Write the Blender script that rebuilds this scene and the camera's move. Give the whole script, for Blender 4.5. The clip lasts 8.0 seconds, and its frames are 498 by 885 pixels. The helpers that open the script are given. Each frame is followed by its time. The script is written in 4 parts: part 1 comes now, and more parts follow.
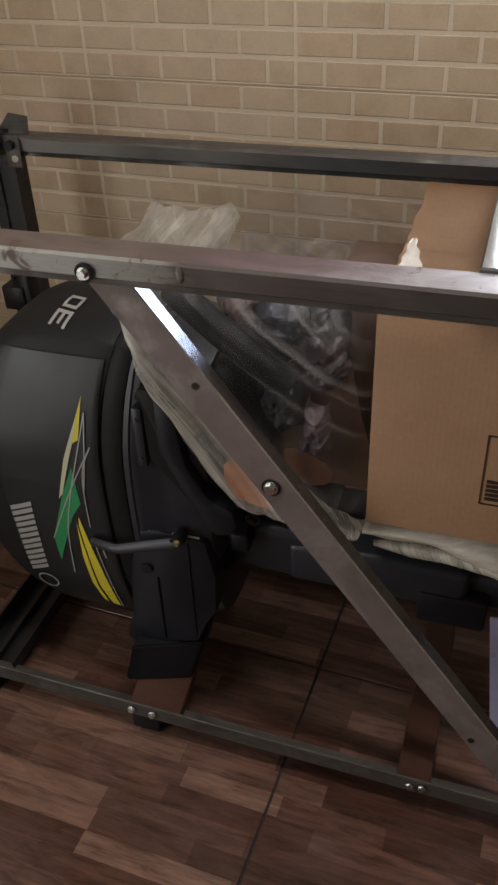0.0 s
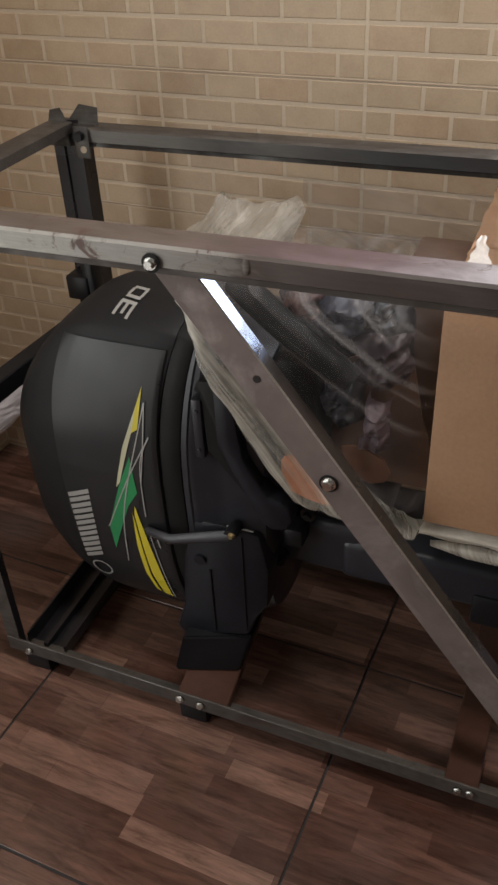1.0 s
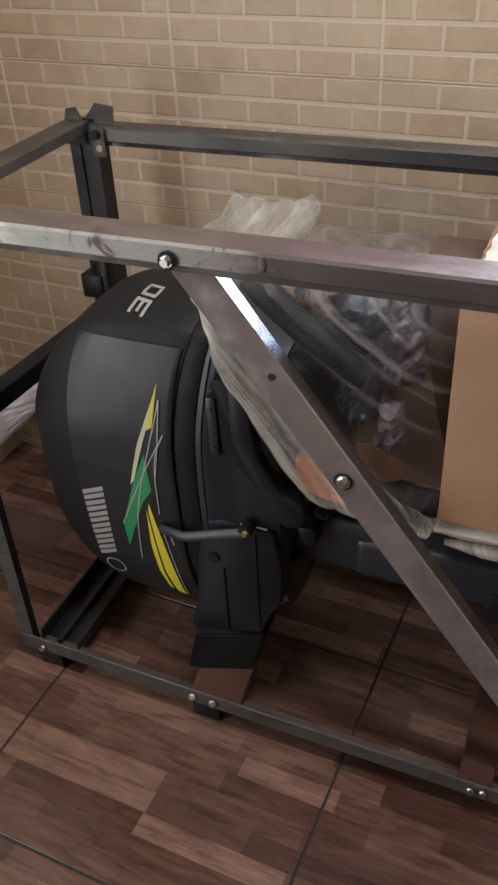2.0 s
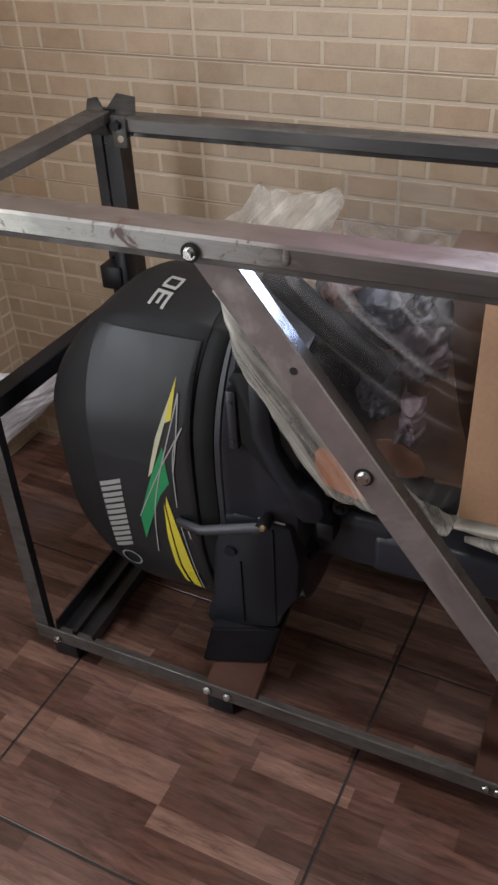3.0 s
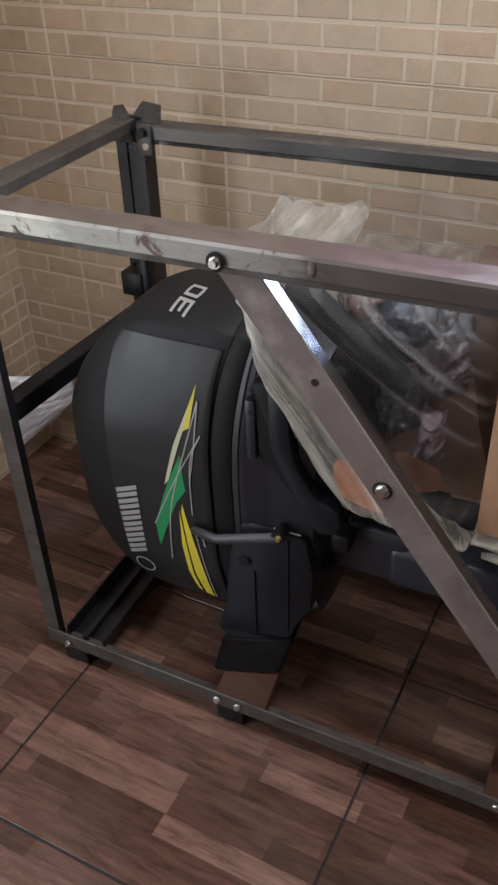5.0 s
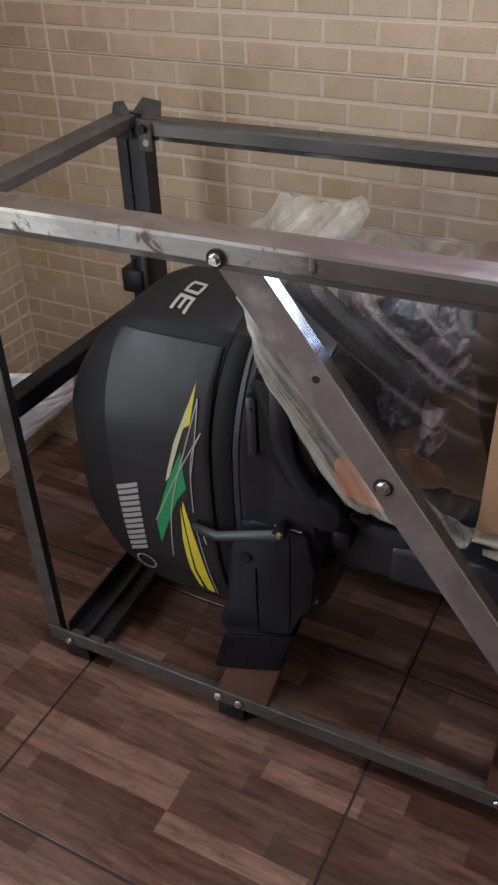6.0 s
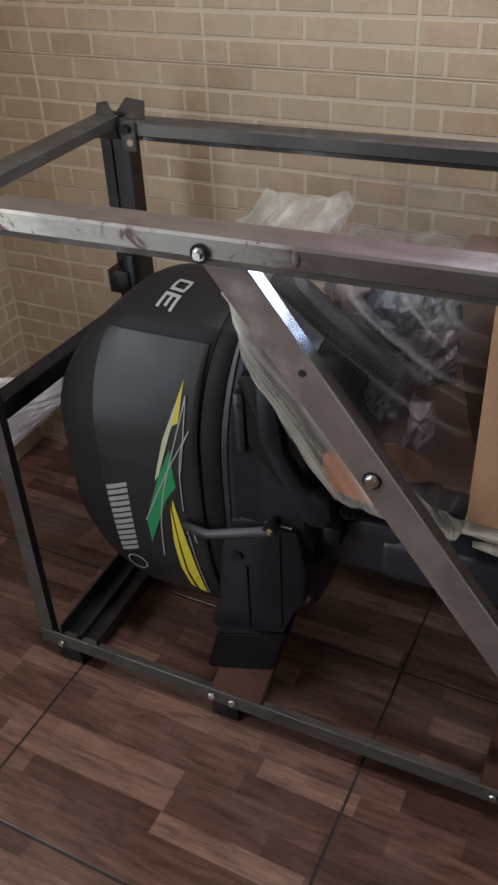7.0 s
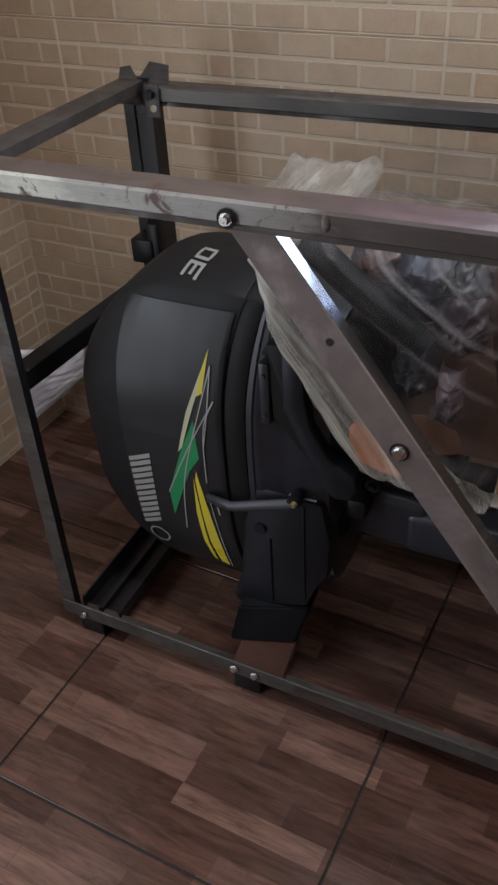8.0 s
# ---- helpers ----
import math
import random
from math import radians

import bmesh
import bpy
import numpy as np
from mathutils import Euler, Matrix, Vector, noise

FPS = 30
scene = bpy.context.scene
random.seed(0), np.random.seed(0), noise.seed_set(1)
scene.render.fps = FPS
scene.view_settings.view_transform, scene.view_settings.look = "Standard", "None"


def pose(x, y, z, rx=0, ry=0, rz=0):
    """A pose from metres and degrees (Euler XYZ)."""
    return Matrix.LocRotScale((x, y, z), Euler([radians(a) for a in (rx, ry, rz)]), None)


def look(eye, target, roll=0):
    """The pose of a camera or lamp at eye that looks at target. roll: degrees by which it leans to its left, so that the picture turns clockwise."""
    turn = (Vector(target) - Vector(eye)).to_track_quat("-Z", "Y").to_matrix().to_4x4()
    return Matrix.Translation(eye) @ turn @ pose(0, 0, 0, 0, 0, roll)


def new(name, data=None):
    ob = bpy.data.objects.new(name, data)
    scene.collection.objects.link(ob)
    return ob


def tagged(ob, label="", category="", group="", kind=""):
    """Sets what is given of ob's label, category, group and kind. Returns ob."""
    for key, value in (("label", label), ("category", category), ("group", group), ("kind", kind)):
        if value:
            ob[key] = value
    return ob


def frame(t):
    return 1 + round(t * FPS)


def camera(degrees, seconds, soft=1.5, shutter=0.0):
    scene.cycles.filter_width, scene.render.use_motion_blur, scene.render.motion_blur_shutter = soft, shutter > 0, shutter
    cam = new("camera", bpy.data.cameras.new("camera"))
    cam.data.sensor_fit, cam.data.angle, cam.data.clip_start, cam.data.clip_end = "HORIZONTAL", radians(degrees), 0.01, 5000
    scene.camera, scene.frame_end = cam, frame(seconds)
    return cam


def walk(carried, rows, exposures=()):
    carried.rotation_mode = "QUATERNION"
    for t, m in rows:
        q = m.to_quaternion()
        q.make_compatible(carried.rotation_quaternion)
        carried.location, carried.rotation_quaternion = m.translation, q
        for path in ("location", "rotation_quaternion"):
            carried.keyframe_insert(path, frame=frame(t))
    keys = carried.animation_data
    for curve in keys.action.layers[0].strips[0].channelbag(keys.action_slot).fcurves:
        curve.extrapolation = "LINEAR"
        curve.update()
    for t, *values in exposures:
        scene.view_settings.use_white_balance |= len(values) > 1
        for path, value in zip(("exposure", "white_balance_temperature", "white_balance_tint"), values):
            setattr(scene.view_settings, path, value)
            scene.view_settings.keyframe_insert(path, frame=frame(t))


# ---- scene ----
cam = camera(32.6, 8.0, soft=2.7)
PATH = [
    (0, (0.043, 0.0, 1.045), (-0.561, 1.512, -0.117), -2.6),
    (0.5, (0.033, -0.004, 1.045), (-0.642, 1.478, -0.115), -2.7),
    (1, (0.033, -0.005, 1.042), (-0.675, 1.46, -0.121), -3.0),
    (1.5, (0.033, -0.008, 1.042), (-0.688, 1.453, -0.117), -3.2),
    (3, (0.02, -0.009, 1.039), (-0.732, 1.426, -0.134), -3.1),
    (3.5, (0.015, -0.008, 1.041), (-0.741, 1.429, -0.127), -2.6),
    (4, (0.013, -0.011, 1.042), (-0.75, 1.427, -0.119), -2.3),
    (4.5, (0.01, -0.012, 1.041), (-0.763, 1.425, -0.115), -2.0),
    (6, (0.009, -0.01, 1.041), (-0.766, 1.419, -0.124), -2.2),
    (6.5, (0.013, -0.012, 1.032), (-0.748, 1.429, -0.127), -2.5),
    (7, (0.017, -0.012, 1.031), (-0.749, 1.431, -0.123), -2.9),
    (7.5, (0.011, -0.016, 1.023), (-0.771, 1.414, -0.135), -3.0),
    (8, (0.007, -0.011, 1.018), (-0.784, 1.384, -0.176), -3.5),
]
walk(cam, [(t, look(eye, target, roll)) for t, eye, target, roll in PATH],
     exposures=[(0.0, -0.58, 7020, 11), (0.5, -0.47, 6970, 10), (1.0, -0.30, 6970, 11), (1.5, -0.14, 6870, 12), (3.0, 0.02, 6320, 12), (4.5, 0.02, 6320, 12), (6.0, -0.08, 6270, 12), (6.5, -0.14, 6270, 12), (7.0, -0.18, 6270, 10), (7.5, -0.30, 6220, 11), (8.0, -0.45, 6170, 12)])

# ---------------------------------------------------------------- world and light
world = bpy.data.worlds.new("sky")
scene.world = world
world.use_nodes = True
wn = world.node_tree.nodes
sky = wn.new("ShaderNodeTexSky")
sky.sky_type, sky.sun_disc = "NISHITA", False
sky.sun_elevation, sky.sun_rotation = radians(38), radians(20)
world.node_tree.links.new(sky.outputs["Color"], wn["Background"].inputs["Color"])
wn["Background"].inputs["Strength"].default_value = 0.1

# the room, in metres
X0, X1, Y0, Y1, TOP = -1.085, 2.3, -2.6, 1.125, 2.6
WIN = (-0.058, 1.05, 0.8081, 1.7423)      # window in the back wall: x0, x1, z0, z1
WIN2 = (-0.52, -0.12, 1.2579, 1.7423)   # small high window beside it
LAMP = (0.15, 0.36)                # centre of the added, unseen ceiling lamp
DOOR = (-1.00, 0.15, 2.1)            # doorway in the side wall, before the crate: y0, y1, height


def area_lamp(name, m, sx, sy, watts, colour):
    data = bpy.data.lights.new(name, "AREA")
    data.shape, data.size, data.size_y, data.energy, data.color = "RECTANGLE", sx, sy, watts, colour
    ob = new(name, data)
    ob.matrix_world = m
    return ob


area_lamp("window_daylight", look(((WIN[0] + WIN[1]) / 2, Y1 + 0.10, (WIN[2] + WIN[3]) / 2), ((WIN[0] + WIN[1]) / 2, 0, 1.1)),
          WIN[1] - WIN[0], WIN[3] - WIN[2], 27.0, (0.78, 0.88, 1.0))
area_lamp("high_window_daylight", look(((WIN2[0] + WIN2[1]) / 2, Y1 + 0.10, (WIN2[2] + WIN2[3]) / 2), ((WIN2[0] + WIN2[1]) / 2, 0, 1.4)),
          WIN2[1] - WIN2[0], WIN2[3] - WIN2[2], 4.0, (0.80, 0.88, 1.0))
area_lamp("doorway_daylight", look((X0 - 0.10, (DOOR[0] + DOOR[1]) / 2, 1.05), (0, (DOOR[0] + DOOR[1]) / 2, 1.05)),
          DOOR[1] - DOOR[0] - 0.04, 2.0, 31.0, (0.93, 0.97, 1.0))
# overhead fill light, added out of view for the closed room
area_lamp("added_ceiling_light", look((LAMP[0], LAMP[1], 2.54), (LAMP[0], LAMP[1] + 0.001, 0)), 1.2, 0.16, 34.5, (1.0, 0.98, 0.965))


# ---------------------------------------------------------------- materials
def mat(name, rough=0.6, metal=0.0, spec=0.5):
    m = bpy.data.materials.new(name)
    m.use_nodes = True
    b = m.node_tree.nodes["Principled BSDF"]
    b.inputs["Roughness"].default_value = rough
    b.inputs["Metallic"].default_value = metal
    b.inputs["Specular IOR Level"].default_value = spec
    return m, m.node_tree.nodes, m.node_tree.links, b


def coords(nodes, links, scale=(1, 1, 1), kind="Object"):
    tc, mp = nodes.new("ShaderNodeTexCoord"), nodes.new("ShaderNodeMapping")
    mp.inputs["Scale"].default_value = scale
    links.new(tc.outputs[kind], mp.inputs["Vector"])
    return mp.outputs["Vector"]


def world_coords(nodes, links, scale=(1, 1, 1)):
    geo, mp = nodes.new("ShaderNodeNewGeometry"), nodes.new("ShaderNodeMapping")
    mp.inputs["Scale"].default_value = scale
    links.new(geo.outputs["Position"], mp.inputs["Vector"])
    return mp.outputs["Vector"]


def noise_tex(nodes, links, vec, scale, detail=4.0, rough=0.55, dist=0.0):
    n = nodes.new("ShaderNodeTexNoise")
    n.inputs["Scale"].default_value, n.inputs["Detail"].default_value = scale, detail
    n.inputs["Roughness"].default_value, n.inputs["Distortion"].default_value = rough, dist
    links.new(vec, n.inputs["Vector"])
    return n.outputs["Fac"]


def ramp(nodes, links, fac, stops):
    r = nodes.new("ShaderNodeValToRGB")
    el = r.color_ramp.elements
    while len(el) < len(stops):
        el.new(0.5)
    for e, (p, c) in zip(el, stops):
        e.position, e.color = p, (*c, 1) if len(c) == 3 else c
    links.new(fac, r.inputs["Fac"])
    return r.outputs["Color"]


def mix(nodes, links, fac, a, b, blend="MIX"):
    n = nodes.new("ShaderNodeMix")
    n.data_type, n.blend_type = "RGBA", blend
    for sock, val in ((n.inputs[0], fac), (n.inputs[6], a), (n.inputs[7], b)):
        if isinstance(val, bpy.types.NodeSocket):
            links.new(val, sock)
        elif isinstance(val, (int, float)):
            sock.default_value = val
        else:
            sock.default_value = (*val, 1)
    return n.outputs[2]


def bump(nodes, links, b, height, strength=0.3, dist=0.002):
    n = nodes.new("ShaderNodeBump")
    n.inputs["Strength"].default_value, n.inputs["Distance"].default_value = strength, dist
    links.new(height, n.inputs["Height"])
    links.new(n.outputs["Normal"], b.inputs["Normal"])


def plain(name, base, rough=0.6, metal=0.0, vary=0.25, grain=60.0, relief=0.15, spec=0.5):
    """A surface of one colour with soft stains, fine grain and slight relief."""
    m, n, l, b = mat(name, rough, metal, spec)
    v = coords(n, l)
    big, fine = noise_tex(n, l, v, 7.0, 5), noise_tex(n, l, v, grain, 3)
    dark, light = tuple(c * (1 - vary) for c in base), tuple(min(1, c * (1 + vary)) for c in base)
    c = ramp(n, l, big, [(0.3, dark), (0.7, light)])
    c = mix(n, l, 0.35, c, ramp(n, l, fine, [(0.3, dark), (0.7, light)]))
    l.new(c, b.inputs["Base Color"])
    r = ramp(n, l, big, [(0.3, (max(0.05, rough - 0.1),) * 3), (0.7, (min(1, rough + 0.1),) * 3)])
    l.new(r, b.inputs["Roughness"])
    bump(n, l, b, fine, relief, 0.001)
    return m


def brick_mat():
    m, n, l, b = mat("printed_brick_glaze", 0.42)
    info = n.new("ShaderNodeObjectInfo")
    geo = n.new("ShaderNodeNewGeometry")
    rnd = n.new("ShaderNodeMath")
    rnd.operation = "ADD"
    l.new(info.outputs["Random"], rnd.inputs[0])
    l.new(geo.outputs["Random Per Island"], rnd.inputs[1])
    fr = n.new("ShaderNodeMath")
    fr.operation = "FRACT"
    l.new(rnd.outputs[0], fr.inputs[0])
    tone = ramp(n, l, fr.outputs[0], [(0.0, (0.385, 0.284, 0.198)), (0.3, (0.455, 0.352, 0.248)), (0.7, (0.495, 0.392, 0.282)), (0.9, (0.47, 0.344, 0.242)), (1.0, (0.455, 0.310, 0.210))])
    v = world_coords(n, l)
    cloud = noise_tex(n, l, v, 22.0, 6, 0.65)
    tone = mix(n, l, 0.45, tone, ramp(n, l, cloud, [(0.33, (0.37, 0.270, 0.180)), (0.5, (0.46, 0.352, 0.250)), (0.67, (0.54, 0.425, 0.305))]))
    speck = noise_tex(n, l, v, 330.0, 2)
    tone = mix(n, l, 0.08, tone, ramp(n, l, speck, [(0.35, (0.22, 0.13, 0.06)), (0.6, (0.56, 0.42, 0.26))]))
    l.new(tone, b.inputs["Base Color"])
    l.new(ramp(n, l, cloud, [(0.3, (0.34,) * 3), (0.7, (0.52,) * 3)]), b.inputs["Roughness"])
    bump(n, l, b, noise_tex(n, l, v, 120.0, 4), 0.10, 0.0008)
    return m


def floor_mat():
    """Glazed tile printed with narrow staggered wooden strips that run along x."""
    m, n, l, b = mat("wood_print_tile", 0.3)
    v = world_coords(n, l)
    info = n.new("ShaderNodeObjectInfo")
    brick = n.new("ShaderNodeTexBrick")
    brick.offset, brick.offset_frequency, brick.squash, brick.squash_frequency = 0.37, 2, 0.68, 3
    for key, val in (("Scale", 1.0), ("Mortar Size", 0.0004), ("Mortar Smooth", 0.4), ("Bias", 0.0), ("Brick Width", 0.205), ("Row Height", 0.0322)):
        brick.inputs[key].default_value = val
    brick.inputs["Color1"].default_value = (0, 0, 0, 1)
    brick.inputs["Color2"].default_value = (1, 1, 1, 1)
    brick.inputs["Mortar"].default_value = (0.3, 0.3, 0.3, 1)
    shift = n.new("ShaderNodeVectorMath")
    shift.operation = "ADD"
    shift.inputs[1].default_value = (0.123, -0.0008, 0)
    l.new(v, shift.inputs[0])
    l.new(shift.outputs[0], brick.inputs["Vector"])
    tone = ramp(n, l, brick.outputs["Color"], [(0.0, (0.050, 0.024, 0.0175)), (0.3, (0.080, 0.041, 0.031)), (0.65, (0.118, 0.065, 0.050)), (1.0, (0.180, 0.106, 0.081))])
    gv = world_coords(n, l, (3.0, 27.0, 1.0))
    grain = noise_tex(n, l, gv, 3.2, 7, 0.68, 0.8)
    fine = noise_tex(n, l, world_coords(n, l, (9.0, 260.0, 1.0)), 2.0, 3)
    tone = mix(n, l, 0.62, tone, ramp(n, l, grain, [(0.30, (0.26, 0.21, 0.19)), (0.5, (0.95, 0.95, 0.95)), (0.72, (1.65, 1.55, 1.48))]), "MULTIPLY")
    tone = mix(n, l, 0.16, tone, ramp(n, l, fine, [(0.3, (0.6, 0.55, 0.5)), (0.7, (1.25, 1.2, 1.15))]), "MULTIPLY")
    smudge = noise_tex(n, l, world_coords(n, l, (2.2, 11.0, 1.0)), 3.5, 9, 0.72, 1.4)
    tone = mix(n, l, 0.6, tone, ramp(n, l, smudge, [(0.36, (0.45, 0.36, 0.32)), (0.47, (0.95, 0.90, 0.88)), (0.66, (1.35, 1.30, 1.28))]), "MULTIPLY")
    dust = noise_tex(n, l, v, 5.0, 6)
    tone = mix(n, l, ramp(n, l, dust, [(0.45, (0, 0, 0)), (0.8, (0.09,) * 3)]), tone, (0.28, 0.235, 0.21))
    l.new(tone, b.inputs["Base Color"])
    l.new(ramp(n, l, dust, [(0.3, (0.13,) * 3), (0.7, (0.26,) * 3)]), b.inputs["Roughness"])
    bump(n, l, b, grain, 0.03, 0.001)
    return m


def steel_mat(name, bright, oxide, cover, rough=0.32, stretch=(1, 1, 1), tint=None, grain=(4, 60, 60)):
    """Raw rolled steel: metal with scale and rust film over part of it."""
    m, n, l, b = mat(name, rough, 1.0)
    v = coords(n, l, stretch)
    patch = noise_tex(n, l, v, 9.0, 7, 0.62, 0.6)
    fine = noise_tex(n, l, coords(n, l, grain), 6.0, 4)
    mask = ramp(n, l, patch, [(cover - 0.12, (1, 1, 1)), (cover + 0.10, (0, 0, 0))])
    metal = ramp(n, l, fine, [(0.3, tuple(c * 0.72 for c in bright)), (0.7, bright)])
    rust = ramp(n, l, fine, [(0.3, tuple(c * 0.6 for c in oxide)), (0.7, oxide)])
    if tint:
        pink = noise_tex(n, l, v, 3.0, 3)
        rust = mix(n, l, ramp(n, l, pink, [(0.45, (0, 0, 0)), (0.62, (0.8,) * 3)]), rust, tint)
    l.new(mix(n, l, mask, metal, rust), b.inputs["Base Color"])
    l.new(mix(n, l, mask, (0.95,) * 3, (0.25,) * 3), b.inputs["Metallic"])
    l.new(mix(n, l, mask, (rough,) * 3, (min(0.8, rough + 0.22),) * 3), b.inputs["Roughness"])
    bump(n, l, b, patch, 0.25, 0.0012)
    return m


def film_mat(name, clear, base, rough=0.22, turn=38.0, streak=(2.2, 2.2, 26.0), patchy=0.35, thin=(0.42, 0.66), sway=0.9):
    """Creased plastic film: clear sheet with milky streaks that run one way. clear: share of clear sheet, in streaks and between."""
    m, n, l, b = mat(name, rough, 0.0, 0.6)
    tc, rot = n.new("ShaderNodeTexCoord"), n.new("ShaderNodeMapping")
    rot.inputs["Rotation"].default_value = (0, radians(turn), 0)
    l.new(tc.outputs["Object"], rot.inputs["Vector"])
    mp = n.new("ShaderNodeMapping")
    mp.inputs["Scale"].default_value = streak
    l.new(rot.outputs["Vector"], mp.inputs["Vector"])
    run = noise_tex(n, l, mp.outputs["Vector"], 3.0, 6, 0.62, sway)
    patch = noise_tex(n, l, coords(n, l), 11.0, 4, 0.6, 1.0)
    both = mix(n, l, patchy, ramp(n, l, run, [(thin[0], (0, 0, 0)), (thin[1], (1, 1, 1))]), ramp(n, l, patch, [(0.38, (0, 0, 0)), (0.68, (1, 1, 1))]))
    l.new(ramp(n, l, both, [(0.1, tuple(c * 0.75 for c in base)), (0.8, base)]), b.inputs["Base Color"])
    tr, ms = n.new("ShaderNodeBsdfTransparent"), n.new("ShaderNodeMixShader")
    lo, hi = clear
    l.new(ramp(n, l, both, [(0.05, (hi,) * 3), (0.9, (lo,) * 3)]), ms.inputs[0])
    l.new(b.outputs[0], ms.inputs[1])
    l.new(tr.outputs[0], ms.inputs[2])
    l.new(ms.outputs[0], n["Material Output"].inputs["Surface"])
    bump(n, l, b, run, 0.6, 0.004)
    return m


def card_mat():
    m, n, l, b = mat("kraft_cardboard", 0.62, 0.0, 0.35)
    v = coords(n, l)
    big = noise_tex(n, l, v, 9.0, 5)
    flute = n.new("ShaderNodeTexWave")
    flute.bands_direction = "X"
    flute.inputs["Scale"].default_value, flute.inputs["Distortion"].default_value = 55.0, 0.6
    l.new(v, flute.inputs["Vector"])
    c = ramp(n, l, big, [(0.3, (0.315, 0.180, 0.102)), (0.7, (0.37, 0.22, 0.132))])
    c = mix(n, l, 0.12, c, ramp(n, l, noise_tex(n, l, v, 210.0, 3), [(0.3, (0.2, 0.1, 0.05)), (0.7, (0.5, 0.3, 0.17))]))
    l.new(c, b.inputs["Base Color"])
    bump(n, l, b, flute.outputs["Fac"], 0.1, 0.0006)
    return m


BRICK = brick_mat()
GROUT = plain("cream_grout", (0.545, 0.455, 0.35), 0.6, vary=0.12, grain=240)
JOINT = plain("white_tile_joint", (0.57, 0.482, 0.375), 0.8, vary=0.2, grain=200)
CRACK = plain("brown_joint_line", (0.34, 0.26, 0.19), 0.8, vary=0.3, grain=40)
FLOOR = floor_mat()
FLOOR_GROUT = plain("dark_floor_grout", (0.018, 0.015, 0.014), 0.85, vary=0.4)
# Paint of the unseen walls, kept dark to cut bounced light.
PAINT = plain("dimmed_wall_paint", (0.34, 0.30, 0.26), 0.75, vary=0.08)
CEIL = plain("white_ceiling_paint", (0.60, 0.58, 0.56), 0.85, vary=0.05)


def rail_mat(name, zones, rough, relief=0.45, wander=0.16, mottle=0.55, rust_from=0.565):
    """Rolled rail whose colour and metal change along its length. zones: (place along x, colour, metal)."""
    m, n, l, b = mat(name, rough, 1.0)
    v = coords(n, l)
    sep = n.new("ShaderNodeSeparateXYZ")
    l.new(v, sep.inputs[0])
    patch = noise_tex(n, l, coords(n, l, (1, 2, 2)), 12.0, 7, 0.65, 0.8)
    along = n.new("ShaderNodeMath")
    along.operation = "MULTIPLY_ADD"
    along.inputs[1].default_value = wander
    l.new(patch, along.inputs[0])
    l.new(sep.outputs["X"], along.inputs[2])
    col = ramp(n, l, along.outputs[0], [(x + wander / 2, c) for x, c, _ in zones])
    met = ramp(n, l, along.outputs[0], [(x + wander / 2, (k,) * 3) for x, _, k in zones])
    fine = noise_tex(n, l, coords(n, l, (5, 70, 70)), 6.0, 4)
    col = mix(n, l, mottle, col, ramp(n, l, patch, [(0.32, (0.55, 0.54, 0.52)), (0.5, (0.95, 0.95, 0.95)), (0.68, (1.3, 1.3, 1.28))]), "MULTIPLY")
    col = mix(n, l, 0.25, col, ramp(n, l, fine, [(0.3, (0.55, 0.52, 0.5)), (0.7, (1.25, 1.25, 1.25))]), "MULTIPLY")
    rust = ramp(n, l, noise_tex(n, l, v, 26.0, 8, 0.7, 1.2), [(rust_from, (0, 0, 0)), (rust_from + 0.065, (1, 1, 1))])
    col = mix(n, l, rust, col, (0.085, 0.05, 0.042))
    met = mix(n, l, rust, met, (0.1,) * 3)
    l.new(col, b.inputs["Base Color"])
    l.new(met, b.inputs["Metallic"])
    l.new(ramp(n, l, patch, [(0.3, (rough - 0.08,) * 3), (0.7, (rough + 0.16,) * 3)]), b.inputs["Roughness"])
    bump(n, l, b, patch, relief, 0.002)
    return m


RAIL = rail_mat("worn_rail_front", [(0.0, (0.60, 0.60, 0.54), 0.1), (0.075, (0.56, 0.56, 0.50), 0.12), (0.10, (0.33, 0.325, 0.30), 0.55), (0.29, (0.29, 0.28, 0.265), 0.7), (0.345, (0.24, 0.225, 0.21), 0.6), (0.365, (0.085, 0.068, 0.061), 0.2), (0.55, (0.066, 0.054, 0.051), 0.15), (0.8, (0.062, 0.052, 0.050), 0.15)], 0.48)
# Rail top: worn brown at left, pale glare painted in towards the right.
RAIL_TOP = rail_mat("worn_rail_top_glare", [(0.0, (0.105, 0.084, 0.072), 0.1), (0.30, (0.110, 0.084, 0.072), 0.1), (0.39, (0.085, 0.054, 0.054), 0.15), (0.48, (0.100, 0.062, 0.066), 0.2), (0.63, (0.33, 0.305, 0.315), 0.75), (0.8, (0.55, 0.52, 0.53), 0.85)], 0.38)
# Brace flange: window reflection painted bluish down to x 0.37, shade painted below.
FLANGE = rail_mat("flange_painted_reflection", [(0.20, (0.66, 0.73, 0.86), 1.0), (0.345, (0.60, 0.66, 0.80), 1.0), (0.366, (0.36, 0.42, 0.58), 1.0), (0.374, (0.045, 0.037, 0.033), 0.1), (0.75, (0.04, 0.033, 0.03), 0.1)], 0.18, 0.02, 0.02, 0.12, 0.80)
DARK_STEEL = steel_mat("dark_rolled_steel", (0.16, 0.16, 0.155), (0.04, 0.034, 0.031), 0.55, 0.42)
BRACE = steel_mat("brown_brace_steel", (0.385, 0.34, 0.33), (0.19, 0.148, 0.138), 0.62, 0.38, grain=(3, 3, 3))
MILL = steel_mat("bright_mill_steel", (0.66, 0.66, 0.67), (0.32, 0.30, 0.29), 0.16, 0.10)
